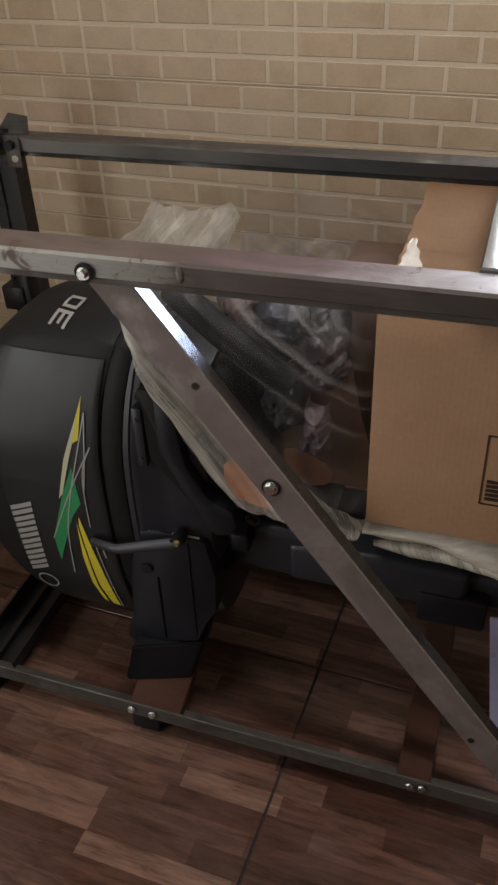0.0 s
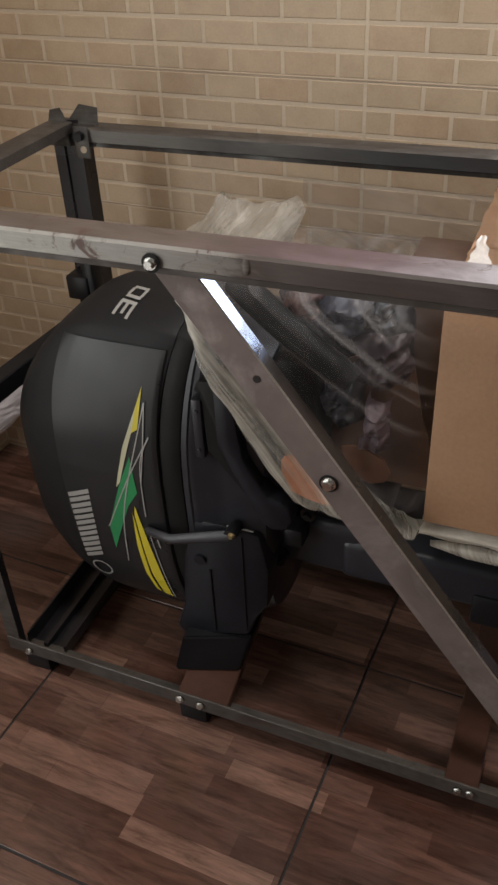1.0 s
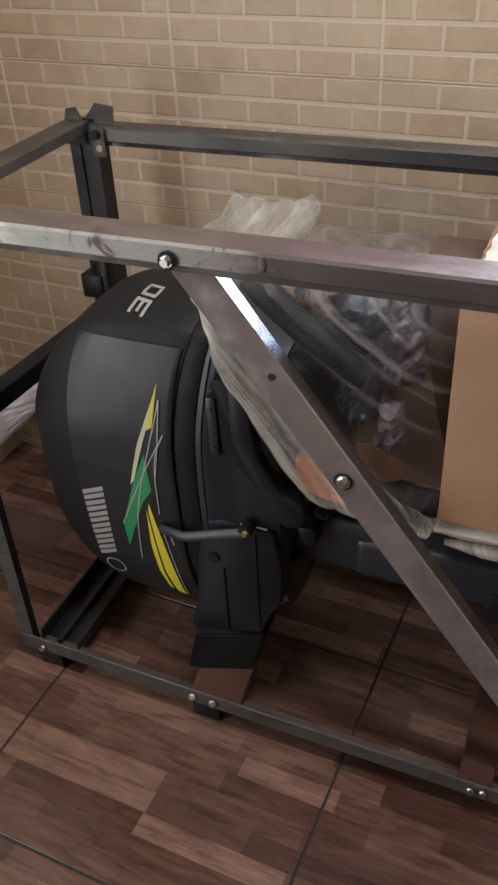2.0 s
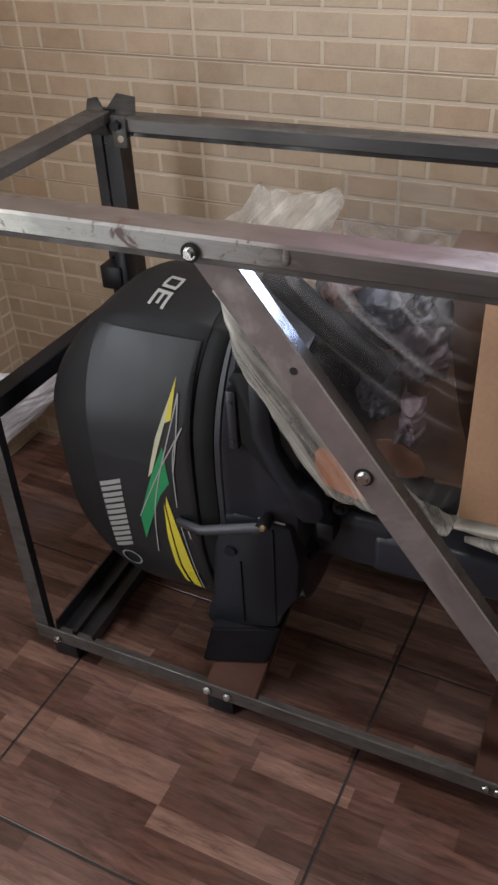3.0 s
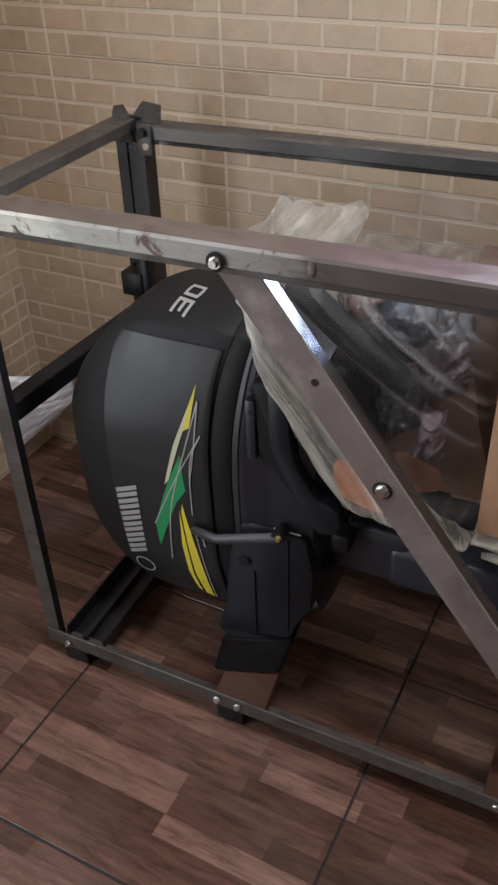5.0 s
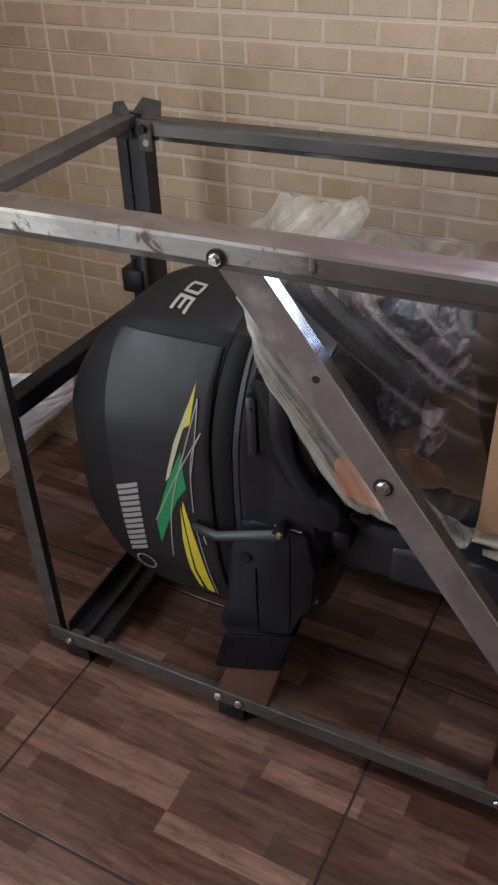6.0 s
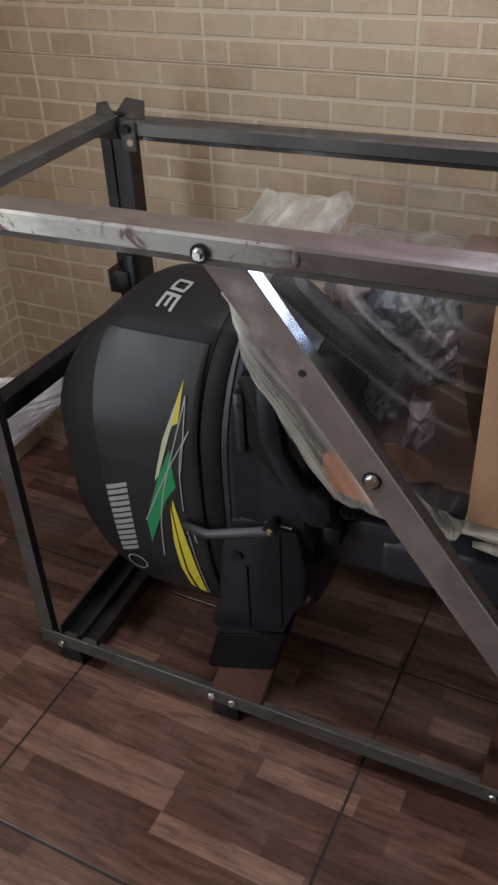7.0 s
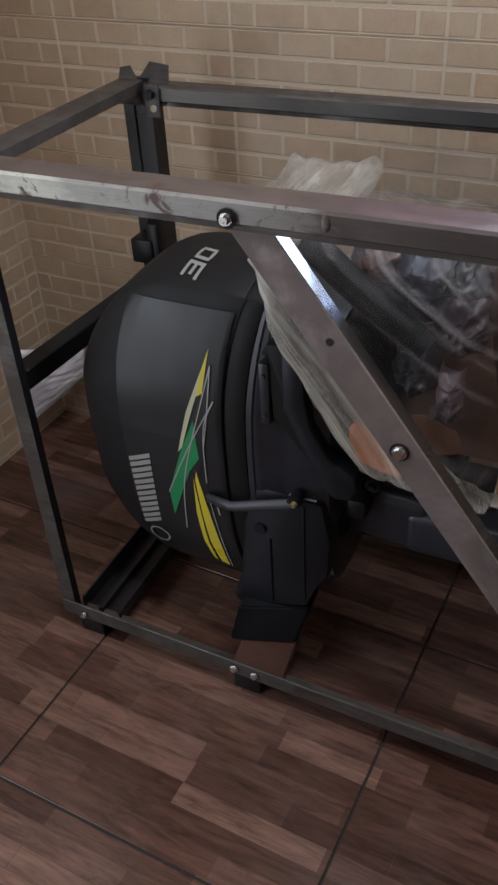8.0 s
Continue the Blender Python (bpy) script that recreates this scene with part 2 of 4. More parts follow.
# Far rail face: grey at left, uneven, darkest towards the right.
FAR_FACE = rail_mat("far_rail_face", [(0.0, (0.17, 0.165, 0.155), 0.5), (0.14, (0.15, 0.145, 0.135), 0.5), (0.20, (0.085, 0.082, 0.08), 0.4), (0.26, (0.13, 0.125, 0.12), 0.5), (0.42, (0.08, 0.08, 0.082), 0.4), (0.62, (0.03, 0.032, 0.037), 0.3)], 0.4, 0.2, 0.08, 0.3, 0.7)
# Pale steel for the brace's chamfer, painting the highlight along its edge.
EDGE_HIGHLIGHT = steel_mat("painted_edge_highlight", (0.50, 0.47, 0.44), (0.24, 0.20, 0.18), 0.45, 0.34)
LOWRAIL = steel_mat("dull_low_rail_steel", (0.16, 0.15, 0.14), (0.068, 0.055, 0.047), 0.56, 0.42)
BLUED = plain("blued_dark_steel", (0.020, 0.019, 0.022), 0.33, 0.4, vary=0.35, grain=120, relief=0.1)
ZINC = plain("zinc_bolt", (0.62, 0.62, 0.60), 0.24, 1.0, vary=0.15)
BLACK = plain("black_painted_metal", (0.006, 0.006, 0.0075), 0.46, vary=0.3, spec=0.28)
SATIN = plain("charcoal_cowl_paint", (0.0135, 0.0142, 0.0155), 0.34, 0.10, vary=0.10, grain=400, relief=0.02, spec=0.37)
MATT = plain("matt_black_cowl", (0.0105, 0.0105, 0.0115), 0.56, vary=0.2, grain=300, relief=0.05, spec=0.22)
RUBBER = plain("black_rubber", (0.007, 0.007, 0.007), 0.6, vary=0.3, spec=0.2)
PAN = plain("grey_black_casing", (0.022, 0.023, 0.029), 0.36, 0.1, vary=0.25, relief=0.06, spec=0.42)
SKIRT = plain("blue_black_casing", (0.0085, 0.0098, 0.0140), 0.40, 0.05, vary=0.3, relief=0.06, spec=0.32)
LEVER = plain("dark_grey_plastic", (0.030, 0.031, 0.037), 0.42, vary=0.15)
SILVER = plain("silver_sticker", (0.35, 0.35, 0.335), 0.4, 0.2, vary=0.06)
GREEN = plain("green_sticker", (0.012, 0.22, 0.075), 0.35, vary=0.1)
YELLOW = plain("yellow_sticker", (0.62, 0.52, 0.04), 0.35, vary=0.08)
PALE = plain("pale_grey_yellow_sticker", (0.50, 0.49, 0.33), 0.35, vary=0.1)
INK = plain("black_sticker", (0.008, 0.008, 0.008), 0.4, vary=0.2)
FILM = film_mat("clear_creased_film", (0.54, 0.955), (0.40, 0.375, 0.375), 0.34, -32.0, (0.45, 1.0, 26.0), 0.24, (0.49, 0.72), 0.12)
MILKY = film_mat("milky_creased_film", (0.34, 0.80), (0.64, 0.60, 0.53), 0.35, 50.0, (3.0, 3.0, 20.0), 0.35, (0.40, 0.68), 0.5)
FOLD = film_mat("folded_film_edge", (0.20, 0.74), (0.62, 0.58, 0.50), 0.36, -53.0, (1.0, 1.0, 30.0), 0.3, (0.40, 0.66), 0.25)
# Whitish film that paints the glare on the carton flap.
FLAP_GLARE = film_mat("painted_flap_glare", (0.30, 0.62), (0.90, 0.85, 0.80), 0.2, 0.0, (3.0, 2.0, 2.0), 0.2, (0.30, 0.70), 0.3)
CARD = card_mat()
PRINT = plain("dark_brown_print", (0.03, 0.015, 0.01), 0.6, vary=0.2)
LILAC = plain("lilac_plastic", (0.36, 0.34, 0.50), 0.35, vary=0.15)
BEARER = plain("brown_bearer_wood", (0.050, 0.022, 0.0145), 0.36, vary=0.35, grain=90)
ORANGE = plain("orange_brown_carton", (0.60, 0.20, 0.08), 0.6, vary=0.35)
BROWN_CARD = plain("mid_brown_carton", (0.105, 0.056, 0.035), 0.7, vary=0.4)
RUSSET = plain("russet_carton", (0.20, 0.088, 0.045), 0.65, vary=0.4)
# Darker copy of the cardboard, with the shade inside the wrap painted in.
SHADED_CARD = plain("shaded_brown_carton", (0.095, 0.052, 0.034), 0.7, vary=0.35)
WHITE_FRAME = plain("white_window_paint", (0.75, 0.75, 0.73), 0.4, vary=0.06)



# ---------------------------------------------------------------- mesh helpers
def link_mesh(name, bm, material, smooth=0.0):
    me = bpy.data.meshes.new(name)
    bmesh.ops.recalc_face_normals(bm, faces=bm.faces)
    bm.to_mesh(me)
    bm.free()
    for m in (material if isinstance(material, (list, tuple)) else (material,)):
        me.materials.append(m)
    if smooth:
        for f in me.polygons:
            f.use_smooth = True
        me.set_sharp_from_angle(angle=radians(smooth))
    return me


def part(name, bm, material, parent, label="", smooth=35.0, shift=None):
    """One mesh under a thing or a part; the mesh is given in the frame of its thing's place."""
    base = parent
    while base.parent is not None:
        base = base.parent
    off = Vector(base.get("base", (0, 0, 0)))
    if off.length > 0:
        bmesh.ops.translate(bm, verts=bm.verts, vec=-off)
    ob = new(name, link_mesh(name, bm, material, smooth))
    ob.parent = parent
    if label:
        ob["label"] = label
    return ob


CRATE = pose(-0.643, 0.633, 0, 0, 0, 2.58)      # the crate's own frame: x along it, y away from the camera


def thing(name, label, category, base=(0, 0, 0), frame_m=CRATE):
    ob = new(name)
    ob.empty_display_size = 0.05
    ob.matrix_world = frame_m @ Matrix.Translation(base)
    ob["base"] = base
    return tagged(ob, label, category)


def box(bm, a, b, bevel=0.0, seg=2):
    """A box between two corners."""
    r = bmesh.ops.create_cube(bm, size=1.0)
    vs = r["verts"]
    c, s = (Vector(a) + Vector(b)) / 2, Vector(b) - Vector(a)
    bmesh.ops.scale(bm, vec=s, verts=vs)
    bmesh.ops.translate(bm, vec=c, verts=vs)
    if bevel:
        es = list({e for v in vs for e in v.link_edges})
        bmesh.ops.bevel(bm, geom=es, offset=bevel, segments=seg, affect="EDGES", profile=0.5)
    return vs


def prism(bm, outline, p, q, up=(0, 0, 1)):
    """Sweeps a closed outline (side, up) from p to q; side = direction x up."""
    p, q = Vector(p), Vector(q)
    d = (q - p).normalized()
    u = Vector(up)
    u = (u - d * u.dot(d)).normalized()
    s = d.cross(u)
    rings = [[bm.verts.new(e + s * a + u * b) for a, b in outline] for e in (p, q)]
    n = len(outline)
    for i in range(n):
        bm.faces.new((rings[0][i], rings[0][(i + 1) % n], rings[1][(i + 1) % n], rings[1][i]))
    bm.faces.new(rings[0])
    bm.faces.new(rings[1])
    return rings


def cyl(bm, p, q, r0, r1=None, seg=20, rings=1):
    p, q = Vector(p), Vector(q)
    d = q - p
    m = Matrix.Translation((p + q) / 2) @ d.to_track_quat("Z", "Y").to_matrix().to_4x4()
    bmesh.ops.create_cone(bm, cap_ends=True, segments=seg, radius1=r0, radius2=r0 if r1 is None else r1, depth=d.length, matrix=m)


def sweep(bm, path, radii, seg=12, squash=1.0):
    """A round bar through points, with a radius at each."""
    pts = [Vector(p) for p in path]
    last = None
    ups = Vector((0, 0, 1))
    for i, p in enumerate(pts):
        d = (pts[min(i + 1, len(pts) - 1)] - pts[max(i - 1, 0)]).normalized()
        s = d.cross(ups)
        s = s.normalized() if s.length > 1e-4 else Vector((1, 0, 0))
        u = s.cross(d)
        ring = [bm.verts.new(p + radii[i] * (s * math.cos(a) + u * squash * math.sin(a))) for a in (2 * math.pi * k / seg for k in range(seg))]
        if last:
            for k in range(seg):
                bm.faces.new((last[k], last[(k + 1) % seg], ring[(k + 1) % seg], ring[k]))
        else:
            bm.faces.new(ring)
        last = ring
    bm.faces.new(last)


def smooth_path(pts, n):
    """Catmull-Rom through points, n samples."""
    P = [np.array(p, float) for p in pts]
    P = [2 * P[0] - P[1]] + P + [2 * P[-1] - P[-2]]
    out = []
    for k in range(n):
        t = k / (n - 1) * (len(P) - 3)
        i = min(int(t), len(P) - 4)
        f = t - i
        a, b, c, d = P[i:i + 4]
        out.append(0.5 * (2 * b + (c - a) * f + (2 * a - 5 * b + 4 * c - d) * f * f + (3 * b - a - 3 * c + d) * f ** 3))
    return out


# ---------------------------------------------------------------- room shell
def slab(name, a, b, material, kind="structure", label="", category=""):
    bm = bmesh.new()
    box(bm, a, b)
    ob = new(name, link_mesh(name, bm, material))
    return tagged(ob, label, category, kind=kind)


BACK = thing("wall_north", "beige brick-pattern tiled wall behind the crate", "wall", frame_m=Matrix())
BACK["kind"] = "structure"
LEFT = thing("wall_west", "beige brick-pattern tiled side wall", "wall", frame_m=Matrix())
LEFT["kind"] = "structure"
bm = bmesh.new()
T = 0.16
box(bm, (X0 - T, Y1, -0.02), (WIN2[0], Y1 + T, TOP))
box(bm, (WIN2[0], Y1, -0.02), (WIN2[1], Y1 + T, WIN2[2]))
box(bm, (WIN2[0], Y1, WIN2[3]), (WIN2[1], Y1 + T, TOP))
box(bm, (WIN2[1], Y1, -0.02), (WIN[0], Y1 + T, TOP))
box(bm, (WIN[1], Y1, -0.02), (X1 + T, Y1 + T, TOP))
box(bm, (WIN[0], Y1, -0.02), (WIN[1], Y1 + T, WIN[2]))
box(bm, (WIN[0], Y1, WIN[3]), (WIN[1], Y1 + T, TOP))
part("mortar_bed", bm, GROUT, BACK, "cream grout bed", 0)
bm = bmesh.new()
box(bm, (X0 - T, DOOR[1], -0.02), (X0, Y1, TOP))
box(bm, (X0 - T, Y0, -0.02), (X0, DOOR[0], TOP))
box(bm, (X0 - T, DOOR[0], DOOR[2]), (X0, DOOR[1], TOP))
part("mortar_bed", bm, GROUT, LEFT, "cream grout bed", 0)
# added walls out of view close the room and limit bounced light
slab("wall_east", (X1, Y0, -0.02), (X1 + T, Y1, TOP), PAINT, label="unseen brown-grey wall, darkened to cut bounced light", category="wall")
slab("wall_south", (X0 - T, Y0 - T, -0.02), (X1 + T, Y0, TOP), PAINT, label="unseen wall behind the camera, darkened to cut bounced light", category="wall")
slab("ceiling", (X0 - T, Y0 - T, TOP), (X1 + T, Y1 + T, TOP + 0.1), CEIL, label="plain white painted ceiling", category="ceiling")

for name, w in (("window_1", WIN), ("window_2", WIN2)):
    win = thing(name, "white framed window letting in daylight", "window", frame_m=Matrix())
    win["kind"] = "structure"
    for a, b in (((w[0], w[2]), (w[0] + 0.02, w[3])), ((w[1] - 0.02, w[2]), (w[1], w[3])), ((w[0] + 0.02, w[2]), (w[1] - 0.02, w[2] + 0.02)), ((w[0] + 0.02, w[3] - 0.02), (w[1] - 0.02, w[3]))):
        bm = bmesh.new()
        box(bm, (a[0], Y1 + 0.02, a[1]), (b[0], Y1 + 0.07, b[1]), 0.004)
        part("window_frame", bm, WHITE_FRAME, win)

# housing for the added overhead light, out of view
lamp = thing("added_ceiling_lamp", "slim white ceiling tube lamp, unseen, added to light the room", "lamp", (LAMP[0], LAMP[1], TOP), Matrix())
bm = bmesh.new()
box(bm, (LAMP[0] - 0.63, LAMP[1] - 0.1, TOP - 0.045), (LAMP[0] + 0.63, LAMP[1] + 0.1, TOP), 0.006)
part("housing", bm, WHITE_FRAME, lamp)

# ---------------------------------------------------------------- crate of steel sections
crate = thing("metal_crate", "open crate of rust-filmed steel sections round the motor", "crate")
LEN = 1.30
CH = [(0.0, 0.0), (0.0, 0.006), (-0.004, 0.0085), (-0.0055, 0.028), (-0.003, 0.031), (0.0, 0.032), (0.033, 0.032), (0.035, 0.030), (0.035, 0.026), (0.032, 0.029),
      (0.0, 0.029), (-0.001, 0.026), (0.0, 0.011), (0.004, 0.008), (0.012, 0.004), (0.012, 0.0)]


def rail(name, p, q, outline, material, label="", up=(0, 0, 1)):
    bm = bmesh.new()
    prism(bm, outline, p, q, up)
    return part(name, bm, material, crate, label, 30)


def flip(o):
    return [(-a, b) for a, b in o]


# top rails: p to q along x has side = -y
TOPCH = flip(CH)
bm = bmesh.new()
prism(bm, TOPCH, (-0.058, 0.0, 0.703), (LEN, 0.0, 0.703))
bm.faces.ensure_lookup_table()
near = part("top_rail", bm, [RAIL, RAIL_TOP, LOWRAIL], crate, "worn silver and brown steel top rail, glare painted on its top", 30)
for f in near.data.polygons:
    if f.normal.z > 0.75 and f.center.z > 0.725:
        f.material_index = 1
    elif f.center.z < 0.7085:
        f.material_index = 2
bm = bmesh.new()
prism(bm, [(a * 0.62 if a < -0.01 else a, b * 0.84 + 0.0035) for a, b in TOPCH], (-0.012, 0.340, 0.702), (LEN, 0.340, 0.702))
far = part("top_rail", bm, [FAR_FACE, LOWRAIL, DARK_STEEL], crate, "dark steel top rail with a grey face, darker to the right", 30)
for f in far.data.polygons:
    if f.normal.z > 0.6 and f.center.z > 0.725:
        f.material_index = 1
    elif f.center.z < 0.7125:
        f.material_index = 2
ANG = [(0, 0), (0.036, 0), (0.036, 0.003), (0.003, 0.003), (0.003, 0.034), (0, 0.034)]
TUBE = [(-0.018, -0.015), (0.018, -0.015), (0.020, -0.013), (0.020, 0.013), (0.018, 0.015), (-0.018, 0.015), (-0.020, 0.013), (-0.020, -0.013)]
rail("end_rail", (-0.042, 0.004, 0.724), (-0.042, 0.362, 0.724), [(a * 0.95, b * 0.5 + 0.004) for a, b in TUBE], LOWRAIL)
rail("cross_rail", (0.648, 0.036, 0.724), (0.648, 0.338, 0.724), TUBE, MILL, "bare bright steel cross rail")
rail("end_rail", (LEN + 0.02, 0.0, 0.722), (LEN + 0.02, 0.362, 0.722), TUBE, RAIL_TOP)
rail("middle_rail", (-0.054, 0.026, 0.452), (-0.034, 0.345, 0.452), [(a * 0.66, b * 0.95 - 0.001) for a, b in TUBE], BLACK, "black painted steel rail")
# posts: a ribbed channel each
POST = [(-0.022, 0.0), (-0.022, 0.030), (-0.019, 0.030), (-0.019, 0.003), (-0.006, 0.003), (-0.004, 0.006), (0.003, 0.006), (0.005, 0.003), (0.019, 0.003), (0.019, 0.030), (0.022, 0.030), (0.022, 0.0),
        (0.006, 0.0), (0.004, 0.003), (-0.003, 0.003), (-0.005, 0.0)]


def post(x, y, z0, z1, flipy, material, wide=1.0):
    bm = bmesh.new()
    prism(bm, [(a * wide, -b if flipy else b) for a, b in POST], (x, y, z0), (x, y, z1), up=(0, 1, 0))
    part("post", bm, material, crate, "", 30)


post(-0.036, 0.345, 0.0, 0.738, False, BLUED)
bm = bmesh.new()
prism(bm, [(-0.0105, 0.0), (0.0125, 0.0), (0.0125, 0.003), (-0.0075, 0.003), (-0.0075, 0.013), (-0.0105, 0.013)], (-0.052, 0.010, 0.030), (-0.052, 0.010, 0.703), up=(0, 1, 0))
near_post = part("post", bm, [LOWRAIL, BLUED], crate, "", 30)
# side facing +x takes the darker steel, its shade painted in
for f in near_post.data.polygons:
    if f.normal.x > 0.7:
        f.material_index = 1
post(LEN + 0.02, 0.345, 0.0, 0.703, False, DARK_STEEL)
post(LEN + 0.02, 0.004, 0.030, 0.703, False, LOWRAIL)
# folded corner cap on the far post, two ears and a holed tab
EARS = ([(-0.061, 0.706), (-0.022, 0.706), (-0.030, 0.738), (-0.041, 0.752), (-0.057, 0.749)], [(-0.034, 0.706), (0.012, 0.706), (0.017, 0.735), (0.015, 0.754), (-0.014, 0.757), (-0.027, 0.740)])
for k, ear in enumerate(EARS):
    bm = bmesh.new()
    bm.faces.new([bm.verts.new((a, 0.335 + 0.004 * k + (b - 0.716) * 0.35, b)) for a, b in ear])
    bmesh.ops.solidify(bm, geom=bm.faces[:], thickness=0.003)
    part("corner_ear", bm, LOWRAIL, crate, "", 30)
bm = bmesh.new()
box(bm, (-0.014, 0.330, 0.692), (0.008, 0.333, 0.734), 0.001)
tab = part("tab", bm, DARK_STEEL, crate)
bm = bmesh.new()
cyl(bm, (-0.001, 0.3285, 0.704), (-0.001, 0.3302, 0.704), 0.0045)
part("hole", bm, GROUT, tab, "bolt hole showing the wall behind")
bm = bmesh.new()
cyl(bm, (-0.004, 0.322, 0.722), (-0.004, 0.334, 0.722), 0.007, seg=6)
part("nut", bm, BLACK, tab)
# black clamp on the far post
bm = bmesh.new()
box(bm, (-0.056, 0.312, 0.484), (-0.020, 0.343, 0.521), 0.003)
box(bm, (-0.030, 0.316, 0.440), (-0.010, 0.343, 0.546), 0.003)
box(bm, (-0.045, 0.322, 0.446), (-0.014, 0.343, 0.486), 0.003)
part("clamp", bm, BLACK, crate, "black steel clamp block")

# bottom rails; the front one is slanted to fit the camera's view
def low_y(x):
    return 0.007 - 0.0235 * (x + 0.062)


LOW = [(0.0, 0.0), (0.0, 0.024), (-0.0008, 0.025), (-0.0025, 0.025), (-0.0032, 0.024), (-0.0032, 0.003), (-0.026, 0.003), (-0.026, 0.0)]
rail("bottom_rail", (-0.062, low_y(-0.062), 0.035), (LEN + 0.04, low_y(LEN + 0.04), 0.035), LOW, LOWRAIL)
rail("bottom_rail", (-0.062, 0.372, 0.033), (LEN + 0.04, 0.372, 0.033), flip(LOW), RUBBER)
bm = bmesh.new()
prism(bm, [(-0.034, 0.0), (-0.034, 0.028), (-0.031, 0.028), (-0.031, 0.004), (-0.006, 0.004), (-0.006, 0.016), (0.001, 0.016), (0.001, 0.004), (0.030, 0.004), (0.030, 0.020), (0.033, 0.020), (0.033, 0.0)],
      (-0.004, 0.024, 0.030), (-0.004, 0.340, 0.030))
part("end_sill", bm, BLUED, crate, "black painted ribbed sill", 30)
for x in (-0.018, 0.249, LEN):
    bm = bmesh.new()
    box(bm, (x - 0.021, low_y(x) + 0.004, 0.0), (x + 0.021, low_y(x) + 0.019, 0.0345), 0.003)
    part("foot", bm, BLACK, crate, "black foot block")
    bm = bmesh.new()
    box(bm, (x - 0.020, 0.336, 0.0), (x + 0.020, 0.368, 0.0325), 0.003)
    part("foot", bm, BLACK, crate, "black foot block")


def bolt(p, r=0.0058, out=0.007, washer=0.009):
    """A hexagon bolt that looks towards -y."""
    x, y, z = p
    bm = bmesh.new()
    cyl(bm, (x, y - 0.0015, z), (x, y - out, z), r, r * 0.85, seg=6)
    cyl(bm, (x, y - 0.0015, z), (x, y - 0.0028, z), r * 1.25, r * 1.2, seg=20)
    head = part("bolt", bm, ZINC, crate, "bright zinc bolt", 30)
    bm = bmesh.new()
    cyl(bm, (x, y, z), (x, y - 0.0015, z), washer, seg=20)
    part("washer", bm, RUBBER, head, "dark washer")


for x, z in ((-0.024, 0.040), (0.233, 0.044), (0.265, 0.044), (0.6255, 0.0435), (0.641, 0.0455)):
    bolt((x, low_y(x), z + 0.003), 0.0048, 0.006, 0.006)
bolt((0.272, -0.006, 0.716), 0.0054, 0.008, 0.0098)

# weld spot where the rail's finish changes
bm = bmesh.new()
bmesh.ops.create_uvsphere(bm, u_segments=16, v_segments=10, radius=1.0)
bmesh.ops.scale(bm, vec=(0.0040, 0.0012, 0.0085), verts=bm.verts)
bmesh.ops.translate(bm, vec=(0.3685, -0.0055, 0.7235), verts=bm.verts)
part("weld_spot", bm, RAIL, near, "rough weld spot", 60)

# diagonal brace: an angle behind the front rails
bm = bmesh.new()
prism(bm, [(-0.038, 0.0), (-0.0016, 0.0), (0.0, 0.0016), (0.0010, 0.018), (-0.002, 0.018), (-0.003, 0.003), (-0.038, 0.003)], (0.2906, 0.010, 0.728), (0.793, 0.010, 0.050), up=(0, 1, 0))
brace = part("brace", bm, [BRACE, FLANGE, EDGE_HIGHLIGHT], crate, "brown steel angle brace, window reflection painted on its flange", 30)
# chamfer takes the painted highlight, flange the painted reflection
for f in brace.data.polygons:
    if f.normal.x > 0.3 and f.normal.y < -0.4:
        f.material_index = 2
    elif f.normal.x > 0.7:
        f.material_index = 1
bolt((0.445, 0.010, 0.482), 0.0068, 0.008, 0.0105)
# bolt holes are black discs, the shade inside them painted
for x, z in ((0.368, 0.596), (0.690, 0.140)):
    bm = bmesh.new()
    cyl(bm, (x, 0.0102, z), (x, 0.0092, z), 0.0042, seg=16)
    part("bolt_hole_disc", bm, INK, brace, "black disc painting the shade of a bolt hole")
def board(name, outline, y0, y1, faces, parent, label, bevel=0.0, smooth=30):
    """A board: an outline in x and z, from depth y0 to y1; faces are (face material, edge material)."""
    bm = bmesh.new()
    f = bm.faces.new([bm.verts.new((a, y0, b)) for a, b in outline])
    got = bmesh.ops.extrude_face_region(bm, geom=[f])
    bmesh.ops.translate(bm, vec=(0, y1 - y0, 0), verts=[v for v in got["geom"] if isinstance(v, bmesh.types.BMVert)])
    bmesh.ops.recalc_face_normals(bm, faces=bm.faces)
    if bevel:
        bmesh.ops.bevel(bm, geom=[e for e in bm.edges], offset=bevel, segments=2, affect="EDGES", profile=0.5)
    ob = part(name, bm, list(faces), parent, label, smooth)
    for p in ob.data.polygons:
        p.material_index = len(faces) - 1 if p.normal.x > 0.35 and p.normal.z < 0.4 else 0
    return ob


# wooden bearers from rail to rail
for plan in (((0.228, 0.003), (0.3055, 0.003), (0.272, 0.350), (0.196, 0.350)), ((0.6075, -0.006), (0.6505, -0.006), (0.6515, 0.350), (0.6085, 0.350))):
    bm = bmesh.new()
    f = bm.faces.new([bm.verts.new((x, y, 0.0385)) for x, y in plan])
    up = bmesh.ops.extrude_face_region(bm, geom=[f])
    bmesh.ops.translate(bm, vec=(0, 0, 0.0175), verts=[v for v in up["geom"] if isinstance(v, bmesh.types.BMVert)])
    bmesh.ops.recalc_face_normals(bm, faces=bm.faces)
    bmesh.ops.bevel(bm, geom=bm.edges[:], offset=0.0015, segments=1, affect="EDGES")
    part("bearer", bm, BEARER, crate, "brown wooden bearer across the crate's bottom", 30)
